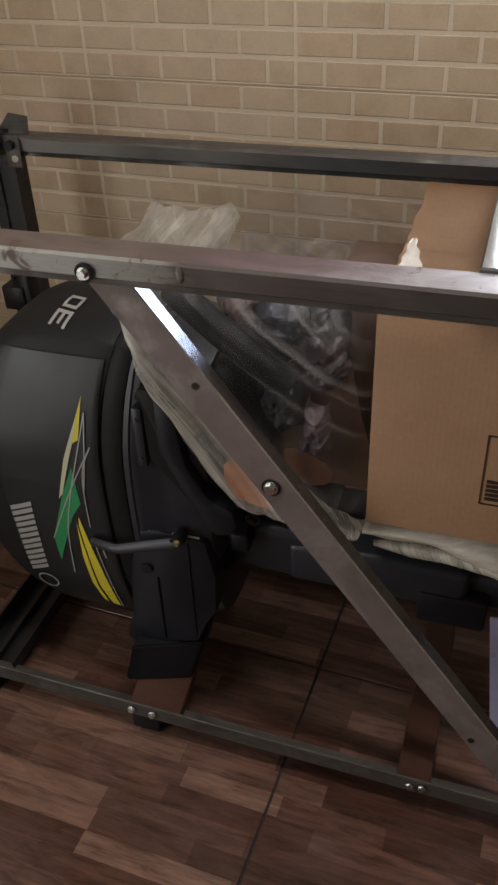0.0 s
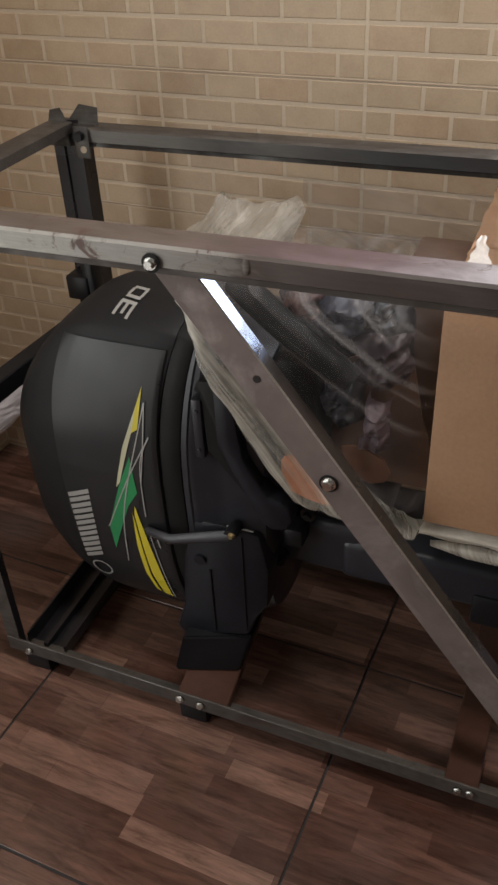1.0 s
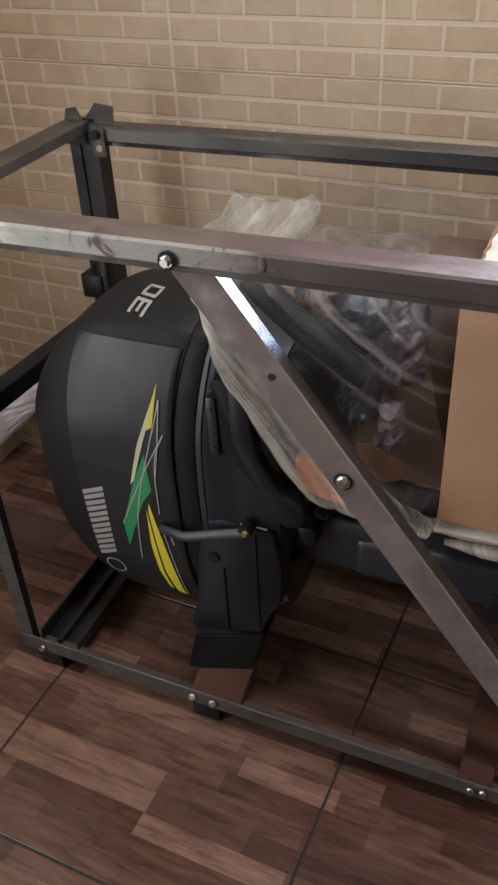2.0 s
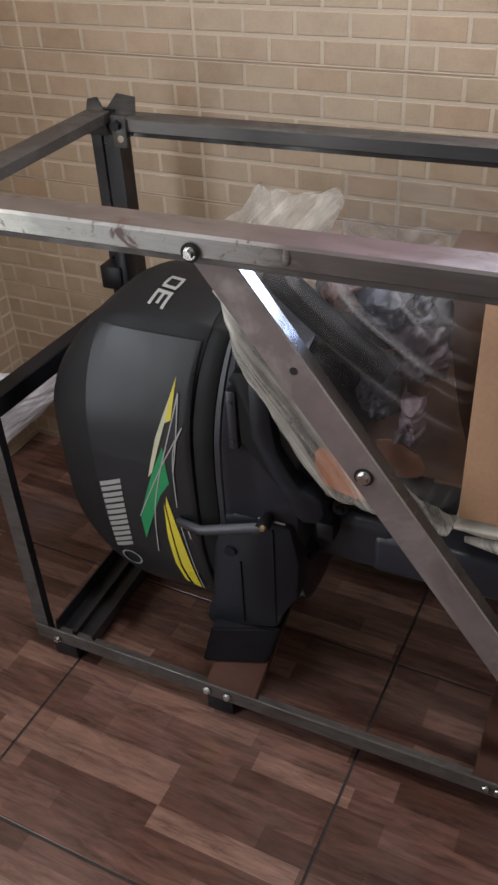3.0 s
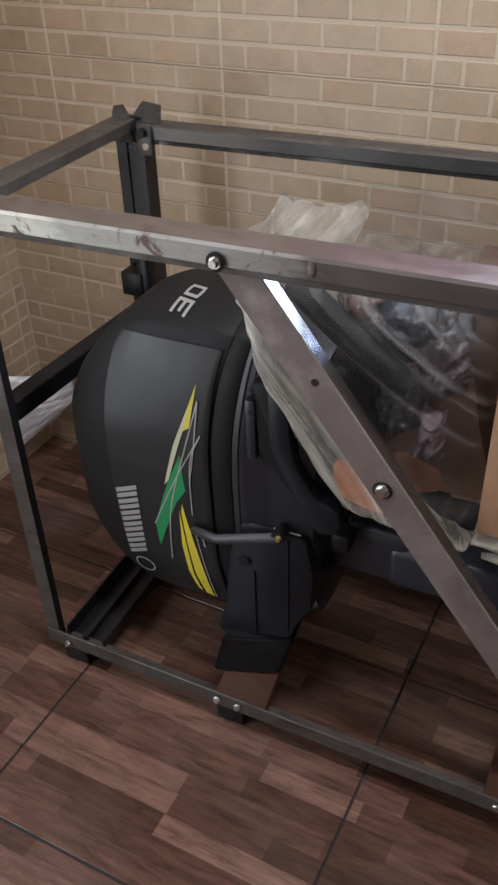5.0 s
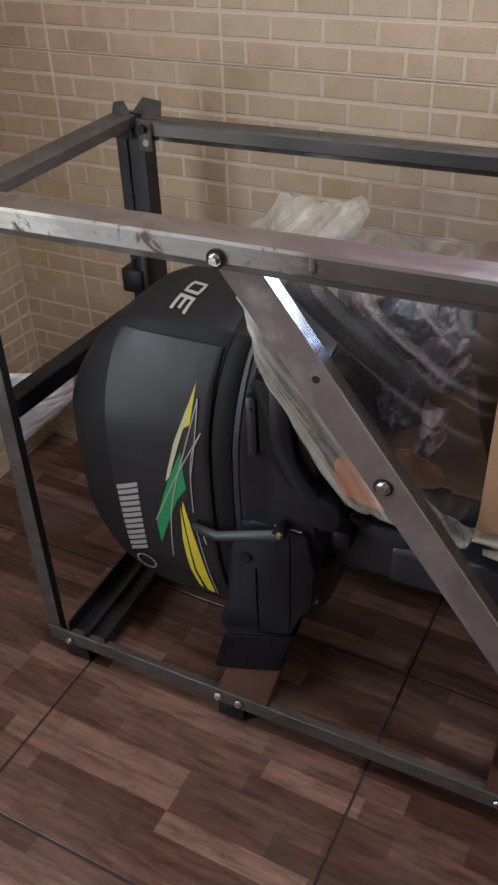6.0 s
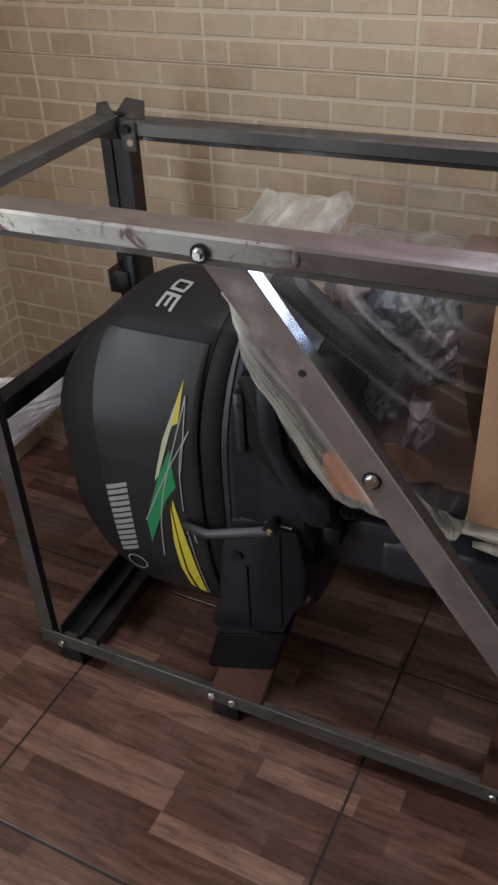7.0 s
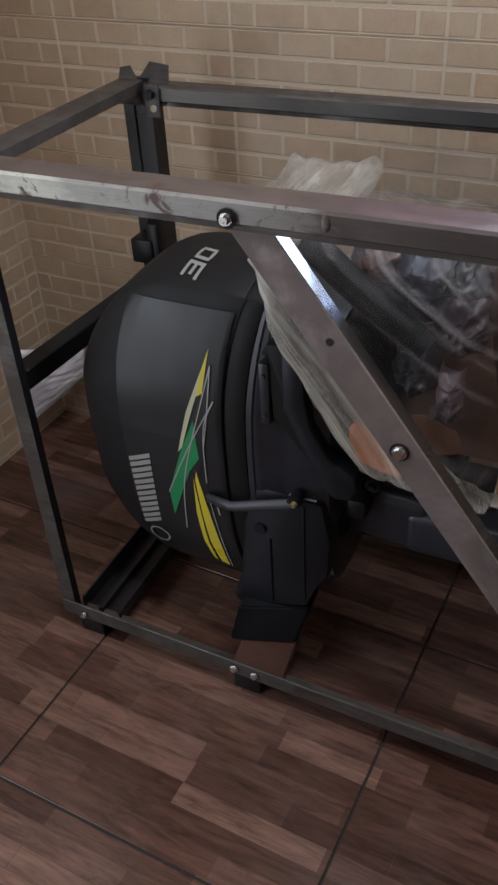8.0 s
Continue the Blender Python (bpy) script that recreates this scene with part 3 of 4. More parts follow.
# black block on the bearer carrying the motor, skewed to fit the camera's view
bm = bmesh.new()
low = [bm.verts.new((x, y, 0.0562)) for x, y in ((0.209, 0.036), (0.299, 0.066), (0.285, 0.290), (0.195, 0.260))]
top = [bm.verts.new((x, y, z)) for x, y, z in ((0.226, 0.040, 0.129), (0.320, 0.068, 0.135), (0.306, 0.290, 0.135), (0.212, 0.260, 0.129))]
for k in range(4):
    bm.faces.new((low[k], low[(k + 1) % 4], top[(k + 1) % 4], top[k]))
bm.faces.new(low)
bm.faces.new(top)
bmesh.ops.recalc_face_normals(bm, faces=bm.faces)
bmesh.ops.bevel(bm, geom=bm.edges[:], offset=0.003, segments=2, affect="EDGES")
part("cradle_block", bm, BLACK, crate, "black cradle block under the motor", 30)

# ---------------------------------------------------------------- outboard motor, lying on its back in the crate
motor = thing("outboard_motor", "black outboard motor lying flat in a steel crate", "outboard motor")
SECTION = [(0.055, 0.39), (0.0575, 0.44), (0.064, 0.485), (0.073, 0.530), (0.086, 0.574), (0.101, 0.588), (0.138, 0.596), (0.18, 0.596), (0.24, 0.586), (0.285, 0.562), (0.303, 0.525), (0.315, 0.45), (0.315, 0.34), (0.303, 0.24),
           (0.27, 0.152), (0.22, 0.121), (0.17, 0.113), (0.12, 0.121), (0.086, 0.150), (0.068, 0.215), (0.058, 0.31)]
CY, CZ = 0.187, 0.365


def section(n=120):
    pts = smooth_path(SECTION + SECTION[:1], n + 1)[:-1]
    return [(p[0], p[1]) for p in pts]


RING = section()


def rim_bow(x, z):
    """How far the joint between cowl and casing bows along the motor, towards its upper and lower ends."""
    w = min(1.0, max(0.0, (x - 0.16) / 0.055)) if x < 0.24 else max(0.0, 1 - (x - 0.24) / 0.05)
    return w * 0.014 * (min(1.3, max(0.0, (z - 0.43) / 0.13) ** 2) + 0.6 * min(1.0, max(0.0, (0.28 - z) / 0.10) ** 2))


def loft(bm, stations, cap0=True, cap1=True, lean=True):
    """Rings of the motor's section at (x, scale); the ends lean back at top and bottom."""
    last = None
    rings = []
    for x, k in stations:
        ring = []
        for y, z in RING:
            yy, zz = CY + (y - CY) * k, CZ + (z - CZ) * k
            s = rim_bow(x, z)
            if lean:
                w = max(0.0, 1 - x / 0.236)
                s += w * (0.075 * max(0.0, (z - 0.44) / 0.166) ** 2 + 0.048 * max(0.0, (0.28 - z) / 0.16) ** 2 + 0.012 * max(0.0, (y - 0.187) / 0.13) ** 2)
            ring.append(bm.verts.new((x + s, yy, zz)))
        if last:
            for i in range(len(ring)):
                bm.faces.new((last[i], last[(i + 1) % len(ring)], ring[(i + 1) % len(ring)], ring[i]))
        rings.append(ring)
        last = ring
    if cap0:
        bm.faces.new(rings[0])
    if cap1:
        bm.faces.new(rings[-1])
    return rings


COWL = [(-0.015, 0.10), (-0.0145, 0.40), (-0.012, 0.62), (-0.006, 0.765), (0.005, 0.86), (0.021, 0.918), (0.041, 0.95), (0.060, 0.975), (0.083, 0.99), (0.115, 0.997), (0.150, 1.0), (0.185, 1.0), (0.209, 0.998), (0.2145, 0.990)]
bm = bmesh.new()
loft(bm, COWL)
from mathutils.bvhtree import BVHTree
bmesh.ops.recalc_face_normals(bm, faces=bm.faces)
HULL = BVHTree.FromBMesh(bm)
cowl = part("cowl", bm, MATT, motor, "matt black engine cowl", 40)


def on_side(x, z, lift=0.0012):
    hit = HULL.ray_cast(Vector((x, -1, z)), Vector((0, 1, 0)))
    return Vector((x, 0.06, z)) if hit[0] is None else hit[0] + (hit[1] if hit[1].y < 0 else -hit[1]) * lift


def on_top(x, y, lift=0.0012):
    hit = HULL.ray_cast(Vector((x, y, 2)), Vector((0, 0, -1)))
    return Vector((x, y, 0.6)) if hit[0] is None else hit[0] + (hit[1] if hit[1].z > 0 else -hit[1]) * lift


# satin side panel: a slightly proud skin over the flank
bm = bmesh.new()
NX, NZ = 44, 90
grid = {}
for i in range(NX + 1):
    for j in range(NZ + 1):
        z = 0.160 + (0.566 - 0.160) * j / NZ
        x_left = 0.067 + 0.028 * max(0, (z - 0.44) / 0.137) ** 2 + 0.050 * max(0, (0.28 - z) / 0.14) ** 2
        x_right = 0.2135 + rim_bow(0.2135, z)
        x = x_left + (x_right - x_left) * i / NX
        grid[i, j] = bm.verts.new(on_side(x, z, 0.0021))
for i in range(NX):
    for j in range(NZ):
        bm.faces.new((grid[i, j], grid[i + 1, j], grid[i + 1, j + 1], grid[i, j + 1]))
panel = part("side_panel", bm, SATIN, cowl, "charcoal satin cowl flank", 60)


def sticker(name, outline, material, lift, where=on_side, parent=None, label="", step=0.006):
    """A flat sticker, its outline in the plane of the flank, laid on to the curved hull."""
    bm = bmesh.new()
    f = bm.faces.new([bm.verts.new((a, 0, b)) for a, b in outline])
    bmesh.ops.triangulate(bm, faces=[f])
    for _ in range(5):
        long = [e for e in bm.edges if e.calc_length() > step]
        if not long:
            break
        bmesh.ops.subdivide_edges(bm, edges=long, cuts=1)
        bmesh.ops.triangulate(bm, faces=[f for f in bm.faces if len(f.verts) > 3])
    for v in bm.verts:
        v.co = where(v.co.x, v.co.z, lift)
    return part(name, bm, material, parent or panel, label, 60)


def stripe(name, path, width, material, lift):
    """A thin pinstripe along a path on the flank."""
    pts = smooth_path([(a, b, 0) for a, b in path], 14)
    left, right = [], []
    for i, p in enumerate(pts):
        d = pts[min(i + 1, 13)] - pts[max(i - 1, 0)]
        d = d / (np.hypot(d[0], d[1]) + 1e-9)
        left.append((p[0] - d[1] * width / 2, p[1] + d[0] * width / 2))
        right.append((p[0] + d[1] * width / 2, p[1] - d[0] * width / 2))
    bm = bmesh.new()
    va = [bm.verts.new(on_side(a, b, lift)) for a, b in left]
    vb = [bm.verts.new(on_side(a, b, lift)) for a, b in right]
    for i in range(13):
        bm.faces.new((va[i], va[i + 1], vb[i + 1], vb[i]))
    part(name, bm, material, panel, "", 60)


sticker("black_flash", [(0.191, 0.467), (0.199, 0.478), (0.195, 0.432), (0.186, 0.372), (0.176, 0.335), (0.152, 0.262), (0.150, 0.30), (0.157, 0.381), (0.174, 0.426)], INK, 0.0028, label="black flash sticker")
sticker("yellow_tip", [(0.1985, 0.522), (0.190, 0.464), (0.1815, 0.458), (0.189, 0.494)], YELLOW, 0.0032, label="yellow flash tip")
sticker("pale_flash", [(0.189, 0.494), (0.1815, 0.458), (0.157, 0.380), (0.150, 0.370), (0.167, 0.434)], PALE, 0.0032, label="pale grey flash sticker")
sticker("green_flash", [(0.176, 0.424), (0.180, 0.368), (0.164, 0.343), (0.1285, 0.253), (0.1275, 0.296), (0.154, 0.372)], GREEN, 0.0035, label="green flash sticker")
sticker("yellow_band", [(0.1725, 0.344), (0.179, 0.306), (0.188, 0.248), (0.199, 0.168), (0.187, 0.172), (0.177, 0.213), (0.173, 0.268), (0.170, 0.328)], YELLOW, 0.0032, label="yellow curved band")
sticker("yellow_band", [(0.1675, 0.333), (0.170, 0.268), (0.173, 0.215), (0.182, 0.174), (0.176, 0.178), (0.167, 0.214), (0.164, 0.268)], YELLOW, 0.0032, label="thin yellow curved band")
for path, w in (([(0.2005, 0.501), (0.187, 0.446), (0.155, 0.329), (0.144, 0.232)], 0.0016), ([(0.205, 0.457), (0.168, 0.385), (0.127, 0.296)], 0.0016),
                ([(0.2005, 0.501), (0.196, 0.44), (0.188, 0.386)], 0.0014), ([(0.205, 0.457), (0.192, 0.425), (0.188, 0.386), (0.187, 0.330)], 0.0014), ([(0.188, 0.298), (0.195, 0.236), (0.203, 0.170)], 0.0014)):
    stripe("pinstripe", path, w, SILVER, 0.0040)
sticker("mark", [(0.197, 0.291), (0.199, 0.291), (0.201, 0.276), (0.199, 0.276)], SILVER, 0.0040)
# maker's word as plain slanted blocks, and a plain round badge
for i in range(6):
    for t0, t1 in ((i / 6 + 0.008, i / 6 + 0.066), (i / 6 + 0.088, i / 6 + 0.146)):
        ends = []
        for t in (t0, t1):
            ends.append(((0.0705 + 0.0015 * t, 0.340 - 0.129 * t), (0.1052 - 0.003 * t, 0.356 - 0.129 * t)))
        (a, b), (c, d) = ends
        sticker("word_block", [a, b, d, c], SILVER, 0.0032)
bm = bmesh.new()
for r, sgn in ((0.0165, 1),):
    n = 28
    cs = [2 * math.pi * k / n for k in range(n)]
    o = [bm.verts.new(on_side(0.0925 + 0.0165 * math.cos(a), 0.1965 + 0.0150 * math.sin(a), 0.0032)) for a in cs]
    i_ = [bm.verts.new(on_side(0.0925 + 0.0140 * math.cos(a), 0.1965 + 0.0126 * math.sin(a), 0.0032)) for a in cs]
    for k in range(n):
        bm.faces.new((o[k], o[(k + 1) % n], i_[(k + 1) % n], i_[k]))
part("badge", bm, SILVER, panel, "plain silver ring badge", 60)
# the number 30 on the top face: strokes in (height along x, reading along y)
NUM_X, NUM_Y = 0.148, 0.106


def stroke(r0, h0, r1, h1):
    """A bar of a numeral: r along the reading, h across it from 0 to 1."""
    def at(r, h):
        return NUM_X + 0.0235 * h + 0.016 * r, NUM_Y + 0.93 * r - 0.006 * h
    return [at(r0, h0), at(r0, h1), at(r1, h1), at(r1, h0)]


def numeral(name, strokes):
    bm = bmesh.new()
    for s in strokes:
        o = stroke(*s)
        for k in range(4):
            a0, a1 = k / 4, (k + 1) / 4
            q = []
            for a, b in ((0, 3), (1, 2)):
                q.append([(o[a][0] + (o[b][0] - o[a][0]) * t, o[a][1] + (o[b][1] - o[a][1]) * t) for t in (a0, a1)])
            bm.faces.new([bm.verts.new(on_top(x, y, 0.0016)) for x, y in (q[0][0], q[1][0], q[1][1], q[0][1])])
    part(name, bm, SILVER, cowl, "silver numeral", 60)


numeral("numeral_three", [(0.0, 0.0, 0.0245, 0.18), (0.005, 0.41, 0.0245, 0.59), (0.0, 0.82, 0.0245, 1.0), (0.0245, 0.0, 0.031, 1.0)])
numeral("numeral_zero", [(0.037, 0.04, 0.0435, 0.96), (0.0435, 0.0, 0.0605, 0.18), (0.0435, 0.82, 0.0605, 1.0), (0.0605, 0.04, 0.067, 0.96)])

bm = bmesh.new()
loft(bm, [(0.215, 0.972), (0.218, 0.984), (0.238, 0.984), (0.2425, 0.972)], lean=False)
part("seal", bm, RUBBER, motor, "black rubber seal", 40)
bm = bmesh.new()
loft(bm, [(0.243, 0.955), (0.2445, 0.974), (0.2515, 0.977), (0.2535, 0.962), (0.262, 0.961), (0.264, 0.952), (0.281, 0.950), (0.283, 0.942), (0.300, 0.930), (0.330, 0.900), (0.345, 0.865), (0.350, 0.80)], lean=False)
pan = part("lower_casing", bm, PAN, motor, "grey-black lower casing", 35)
# flank details of the lower casing
board("casing_skirt", [(0.244, 0.338), (0.231, 0.272), (0.225, 0.216), (0.221, 0.168), (0.2065, 0.1240), (0.218, 0.1110), (0.270, 0.128), (0.318, 0.1431), (0.3316, 0.182), (0.3490, 0.211), (0.3520, 0.2736), (0.3408, 0.3317), (0.300, 0.337)], 0.061, 0.20, (SKIRT, SKIRT), pan, "blue-black casing skirt", 0.007, 40)
bm = bmesh.new()
box(bm, (0.298, 0.0597, 0.3385), (0.334, 0.0615, 0.3402))
part("seam_line", bm, SILVER, pan, "thin pale seam", 0)
for x0, x1, z0, z1 in ((0.268, 0.2705, 0.140, 0.255), (0.316, 0.318, 0.155, 0.325)):
    bm = bmesh.new()
    box(bm, (x0, 0.0585, z0), (x1, 0.0625, z1), 0.0008)
    part("rib", bm, BLACK, pan)
bm = bmesh.new()
box(bm, (0.266, 0.055, 0.442), (0.279, 0.072, 0.524), 0.003)
hinge = part("hinge_plate", bm, PAN, pan, "dark grey hinge plate with two rivets")
for z in (0.455, 0.509):
    bm = bmesh.new()
    cyl(bm, (0.2725, 0.0552, z), (0.2725, 0.053, z), 0.003, 0.002, 12)
    part("rivet", bm, LEVER, hinge)
ARM = [(0.294, 0.560), (0.294, 0.468), (0.310, 0.432), (0.329, 0.396), (0.347, 0.362), (0.359, 0.352), (0.378, 0.356), (0.386, 0.372), (0.383, 0.392), (0.372, 0.399), (0.357, 0.402), (0.342, 0.422), (0.327, 0.450), (0.320, 0.496), (0.320, 0.560)]
board("arm_gasket", [(0.2700, 0.5352), (0.2774, 0.5311), (0.2815, 0.4537), (0.3203, 0.4063), (0.3533, 0.3642), (0.3786, 0.3593), (0.372, 0.372), (0.350, 0.410), (0.310, 0.480), (0.308, 0.5500), (0.276, 0.548)], 0.0585, 0.080, (RUBBER, RUBBER), motor, "black rubber edge behind the arm", 0.0015, 40)
board("steering_arm", ARM, 0.056, 0.086, (SKIRT, SKIRT), motor, "dark cranked steering arm", 0.004, 40)
bm = bmesh.new()
sweep(bm, [(0.186, 0.054, 0.307), (0.188, 0.052, 0.307), (0.222, 0.045, 0.309), (0.229, 0.044, 0.311), (0.304, 0.044, 0.338), (0.310, 0.044, 0.340)], [0.003, 0.005, 0.0056, 0.0058, 0.0064, 0.005], 8, 1.3)
latch = part("latch_lever", bm, LEVER, motor, "dark grey cowl latch lever", 50)
bm = bmesh.new()
cyl(bm, (0.311, 0.062, 0.343), (0.311, 0.040, 0.343), 0.0085, seg=16)
part("pivot", bm, BLACK, latch)
bm = bmesh.new()
cyl(bm, (0.313, 0.040, 0.3445), (0.313, 0.036, 0.3445), 0.0045, 0.003, seg=10)
part("rivet", bm, plain("dull_brass", (0.20, 0.15, 0.07), 0.55, 0.7), latch, "dull brass rivet")
bm = bmesh.new()
cyl(bm, (0.256, 0.066, 0.270), (0.256, 0.0575, 0.270), 0.009, 0.008, seg=18)
part("drain_boss", bm, SKIRT, pan, "", 50)
# swivel bracket and leg running along the crate
bm = bmesh.new()
for x0, x1, y0, y1, z0, z1 in ((0.340, 0.46, 0.115, 0.27, 0.246, 0.325), (0.43, 0.66, 0.112, 0.25, 0.244, 0.310), (0.64, 1.16, 0.13, 0.24, 0.240, 0.295)):
    box(bm, (x0, y0, z0), (x1, y1, z1), 0.012, 3)
part("leg", bm, PAN, motor, "dark grey motor leg", 40)
bm = bmesh.new()
box(bm, (0.600, 0.108, 0.222), (0.686, 0.25, 0.272), 0.006)
part("leg_block", bm, BLACK, motor, "black block under the leg")
bm = bmesh.new()
box(bm, (0.362, 0.088, 0.300), (0.388, 0.12, 0.330), 0.006)
part("bracket_lug", bm, BLACK, motor, "black bracket lug")
for x, z in ((0.392, 0.352), (0.350, 0.262)):
    bm = bmesh.new()
    cyl(bm, (x, 0.130, z), (x, 0.098, z), 0.012, 0.010, seg=16)
    cyl(bm, (x, 0.098, z), (x, 0.092, z), 0.006, 0.005, seg=6)
    part("bracket_bolt", bm, BLACK, motor)
bm = bmesh.new()
box(bm, (0.36, 0.13, 0.30), (0.48, 0.27, 0.415), 0.02, 3)
box(bm, (0.345, 0.10, 0.40), (0.40, 0.27, 0.57), 0.018, 3)
box(bm, (0.40, 0.16, 0.45), (0.485, 0.27, 0.60), 0.015, 3)
part("clamp_bracket", bm, BLACK, motor, "black clamp bracket and tiller", 40)

bm = bmesh.new()
sweep(bm, smooth_path([(0.300, 0.13, 0.640), (0.349, 0.105, 0.619), (0.400, 0.092, 0.590), (0.438, 0.088, 0.567)], 14), [0.017] * 12 + [0.018, 0.015], 16)
tiller = part("tiller_handle", bm, RUBBER, motor, "dark grey tiller handle", 50)
bm = bmesh.new()
cyl(bm, (0.436, 0.088, 0.569), (0.447, 0.086, 0.562), 0.018, 0.015, 18)
part("grip_end", bm, BLACK, tiller)

# ---------------------------------------------------------------- cartons and film
carton = thing("cardboard_box", "brown cardboard box with printed panel, lying on film", "box", (0.72, 0.18, 0.420))
bm = bmesh.new()
box(bm, (0.540, 0.050, 0.4215), (0.96, 0.335, 0.682), 0.003, 2)
body = part("carton_body", bm, CARD, carton)
for y0, y1, dz in ((0.049, 0.1905, 0.0), (0.1912, 0.335, 0.0004)):
    bm = bmesh.new()
    n = 26
    rows = []
    rnd = random.Random(5)
    for i in range(n + 1):
        y = y0 + (y1 - y0) * i / n
        x0 = 0.5395 + 0.028 * (y - 0.05) + rnd.uniform(-0.0006, 0.0006) + 0.0018 * math.sin(i * 0.5) - (0.004 if dz and 3 < i < 6 else 0)
        rows.append([(x0 + (0.96 - x0) * k / 12, y, 0.6845 + dz + (0.022 * (y - y0) / (y1 - y0) if dz else 0.0) + 0.003 * math.exp(-k * 0.8) * math.sin((i + (26 if dz else 0)) * 0.35 + 1)) for k in range(13)])
    vs = [[bm.verts.new(p) for p in r] for r in rows]
    for i in range(n):
        for k in range(12):
            bm.faces.new((vs[i][k], vs[i + 1][k], vs[i + 1][k + 1], vs[i][k + 1]))
    bmesh.ops.solidify(bm, geom=bm.faces[:], thickness=0.0025)
    part("flap", bm, CARD, carton, "torn-edged carton top flap", 40)
# pale strip along the flaps' torn edge, added to paint the glare there
bm = bmesh.new()
vs = {}
for i in range(31):
    y = 0.050 + 0.155 * i / 30
    z = 0.6852 + (0.022 * (y - 0.1912) / 0.1438 if y > 0.1912 else 0.0)
    x0 = 0.5425 + 0.028 * (y - 0.05) + 0.0012 * math.sin(i * 1.1)
    x1 = x0 + 0.040 * (1 - i / 30) + 0.006
    for k in range(7):
        vs[i, k] = bm.verts.new((x0 + (x1 - x0) * k / 6, y, z + 0.0032 + 0.0008 * math.sin(k * 1.4 + i * 0.5)))
for i in range(30):
    for k in range(6):
        bm.faces.new((vs[i, k], vs[i + 1, k], vs[i + 1, k + 1], vs[i, k + 1]))
part("glare_strip", bm, FLAP_GLARE, carton, "pale strip painting the glare on the flap's edge", 180)
for a, b in (((0.656, 0.474), (0.6572, 0.560)), ((0.6572, 0.5588), (0.736, 0.560)), ((0.6572, 0.474), (0.736, 0.4752))):
    bm = bmesh.new()
    box(bm, (a[0], 0.0488, a[1]), (b[0], 0.0502, b[1]))
    part("printed_frame", bm, PRINT, body, "dark printed frame line", 0)
for k in range(5):
    bm = bmesh.new()
    z = 0.4800 + 0.0055 * k
    box(bm, (0.6610, 0.0488, z), (0.725 - 0.006 * (k % 3), 0.0502, z + 0.0035))
    part("printed_bar", bm, PRINT, body, "dark printed line bar", 0)


def crumple(bm, amp, scale, seed=0.0):
    bmesh.ops.recalc_face_normals(bm, faces=bm.faces)
    bm.normal_update()
    moves = []
    for v in bm.verts:
        p = v.co * scale + Vector((seed, seed * 1.7, seed * 0.3))
        d = abs(noise.noise(p)) * 2 - 0.45 + 0.5 * (abs(noise.noise(p * 2.3)) * 2 - 0.45)
        moves.append(v.normal * amp * d)
    for v, d in zip(bm.verts, moves):
        v.co += d


bag = thing("plastic_film_wrap", "crumpled clear plastic film wrapped over the motor", "plastic wrap", (0.42, 0.18, 0.40))
OUT = [(0.262, 0.625), (0.30, 0.655), (0.40, 0.655), (0.53, 0.640), (0.534, 0.55), (0.532, 0.45), (0.525, 0.398), (0.445, 0.393), (0.378, 0.414), (0.327, 0.487), (0.293, 0.545)]
edge = [(p[0], p[1]) for p in smooth_path(OUT + OUT[:1], 121)[:-1]]
cx, cz = 0.42, 0.54
bm = bmesh.new()
rings = []
for k, y in ((0.02, 0.052), (0.12, 0.052), (0.24, 0.052), (0.36, 0.053), (0.48, 0.055), (0.6, 0.058), (0.7, 0.061), (0.8, 0.065), (0.88, 0.070), (0.95, 0.078), (1.0, 0.092), (1.0, 0.115), (1.0, 0.14), (1.0, 0.17), (1.0, 0.20), (0.99, 0.23), (0.97, 0.26), (0.92, 0.29), (0.80, 0.31), (0.5, 0.32), (0.1, 0.32)):
    rings.append([bm.verts.new((cx + (a - cx) * k, y, cz + (b - cz) * k)) for a, b in edge])
for r, s in zip(rings, rings[1:]):
    for i in range(len(r)):
        bm.faces.new((r[i], r[(i + 1) % len(r)], s[(i + 1) % len(r)], s[i]))
bm.faces.new(rings[0])
bm.faces.new(rings[-1])
crumple(bm, 0.0045, 10.0, 3.0)
part("film_body", bm, FILM, bag, "", 180)
# film that hangs behind the load; its dark base also puts shade on the wall
bm = bmesh.new()
vs = {}
for i in range(41):
    for j in range(25):
        x, z = 0.315 + 0.225 * i / 40, 0.47 + 0.222 * j / 24
        y = 0.322 + 0.006 * noise.noise(Vector((x * 16 + z * 9, z * 5, 3))) + 0.003 * noise.noise(Vector((x * 60, z * 22, 8)))
        vs[i, j] = bm.verts.new((x + 0.012 * noise.noise(Vector((z * 18, i // 40, 2))), y, z))
for i in range(40):
    for j in range(24):
        bm.faces.new((vs[i, j], vs[i + 1, j], vs[i + 1, j + 1], vs[i, j + 1]))
part("film_back", bm, film_mat("dimming_back_film", (0.55, 0.86), (0.30, 0.265, 0.26), 0.34, -20.0, (1.0, 1.0, 14.0), 0.4, (0.44, 0.70), 0.4), bag, "thin film behind the load, its dark base dimming the wall", 180)
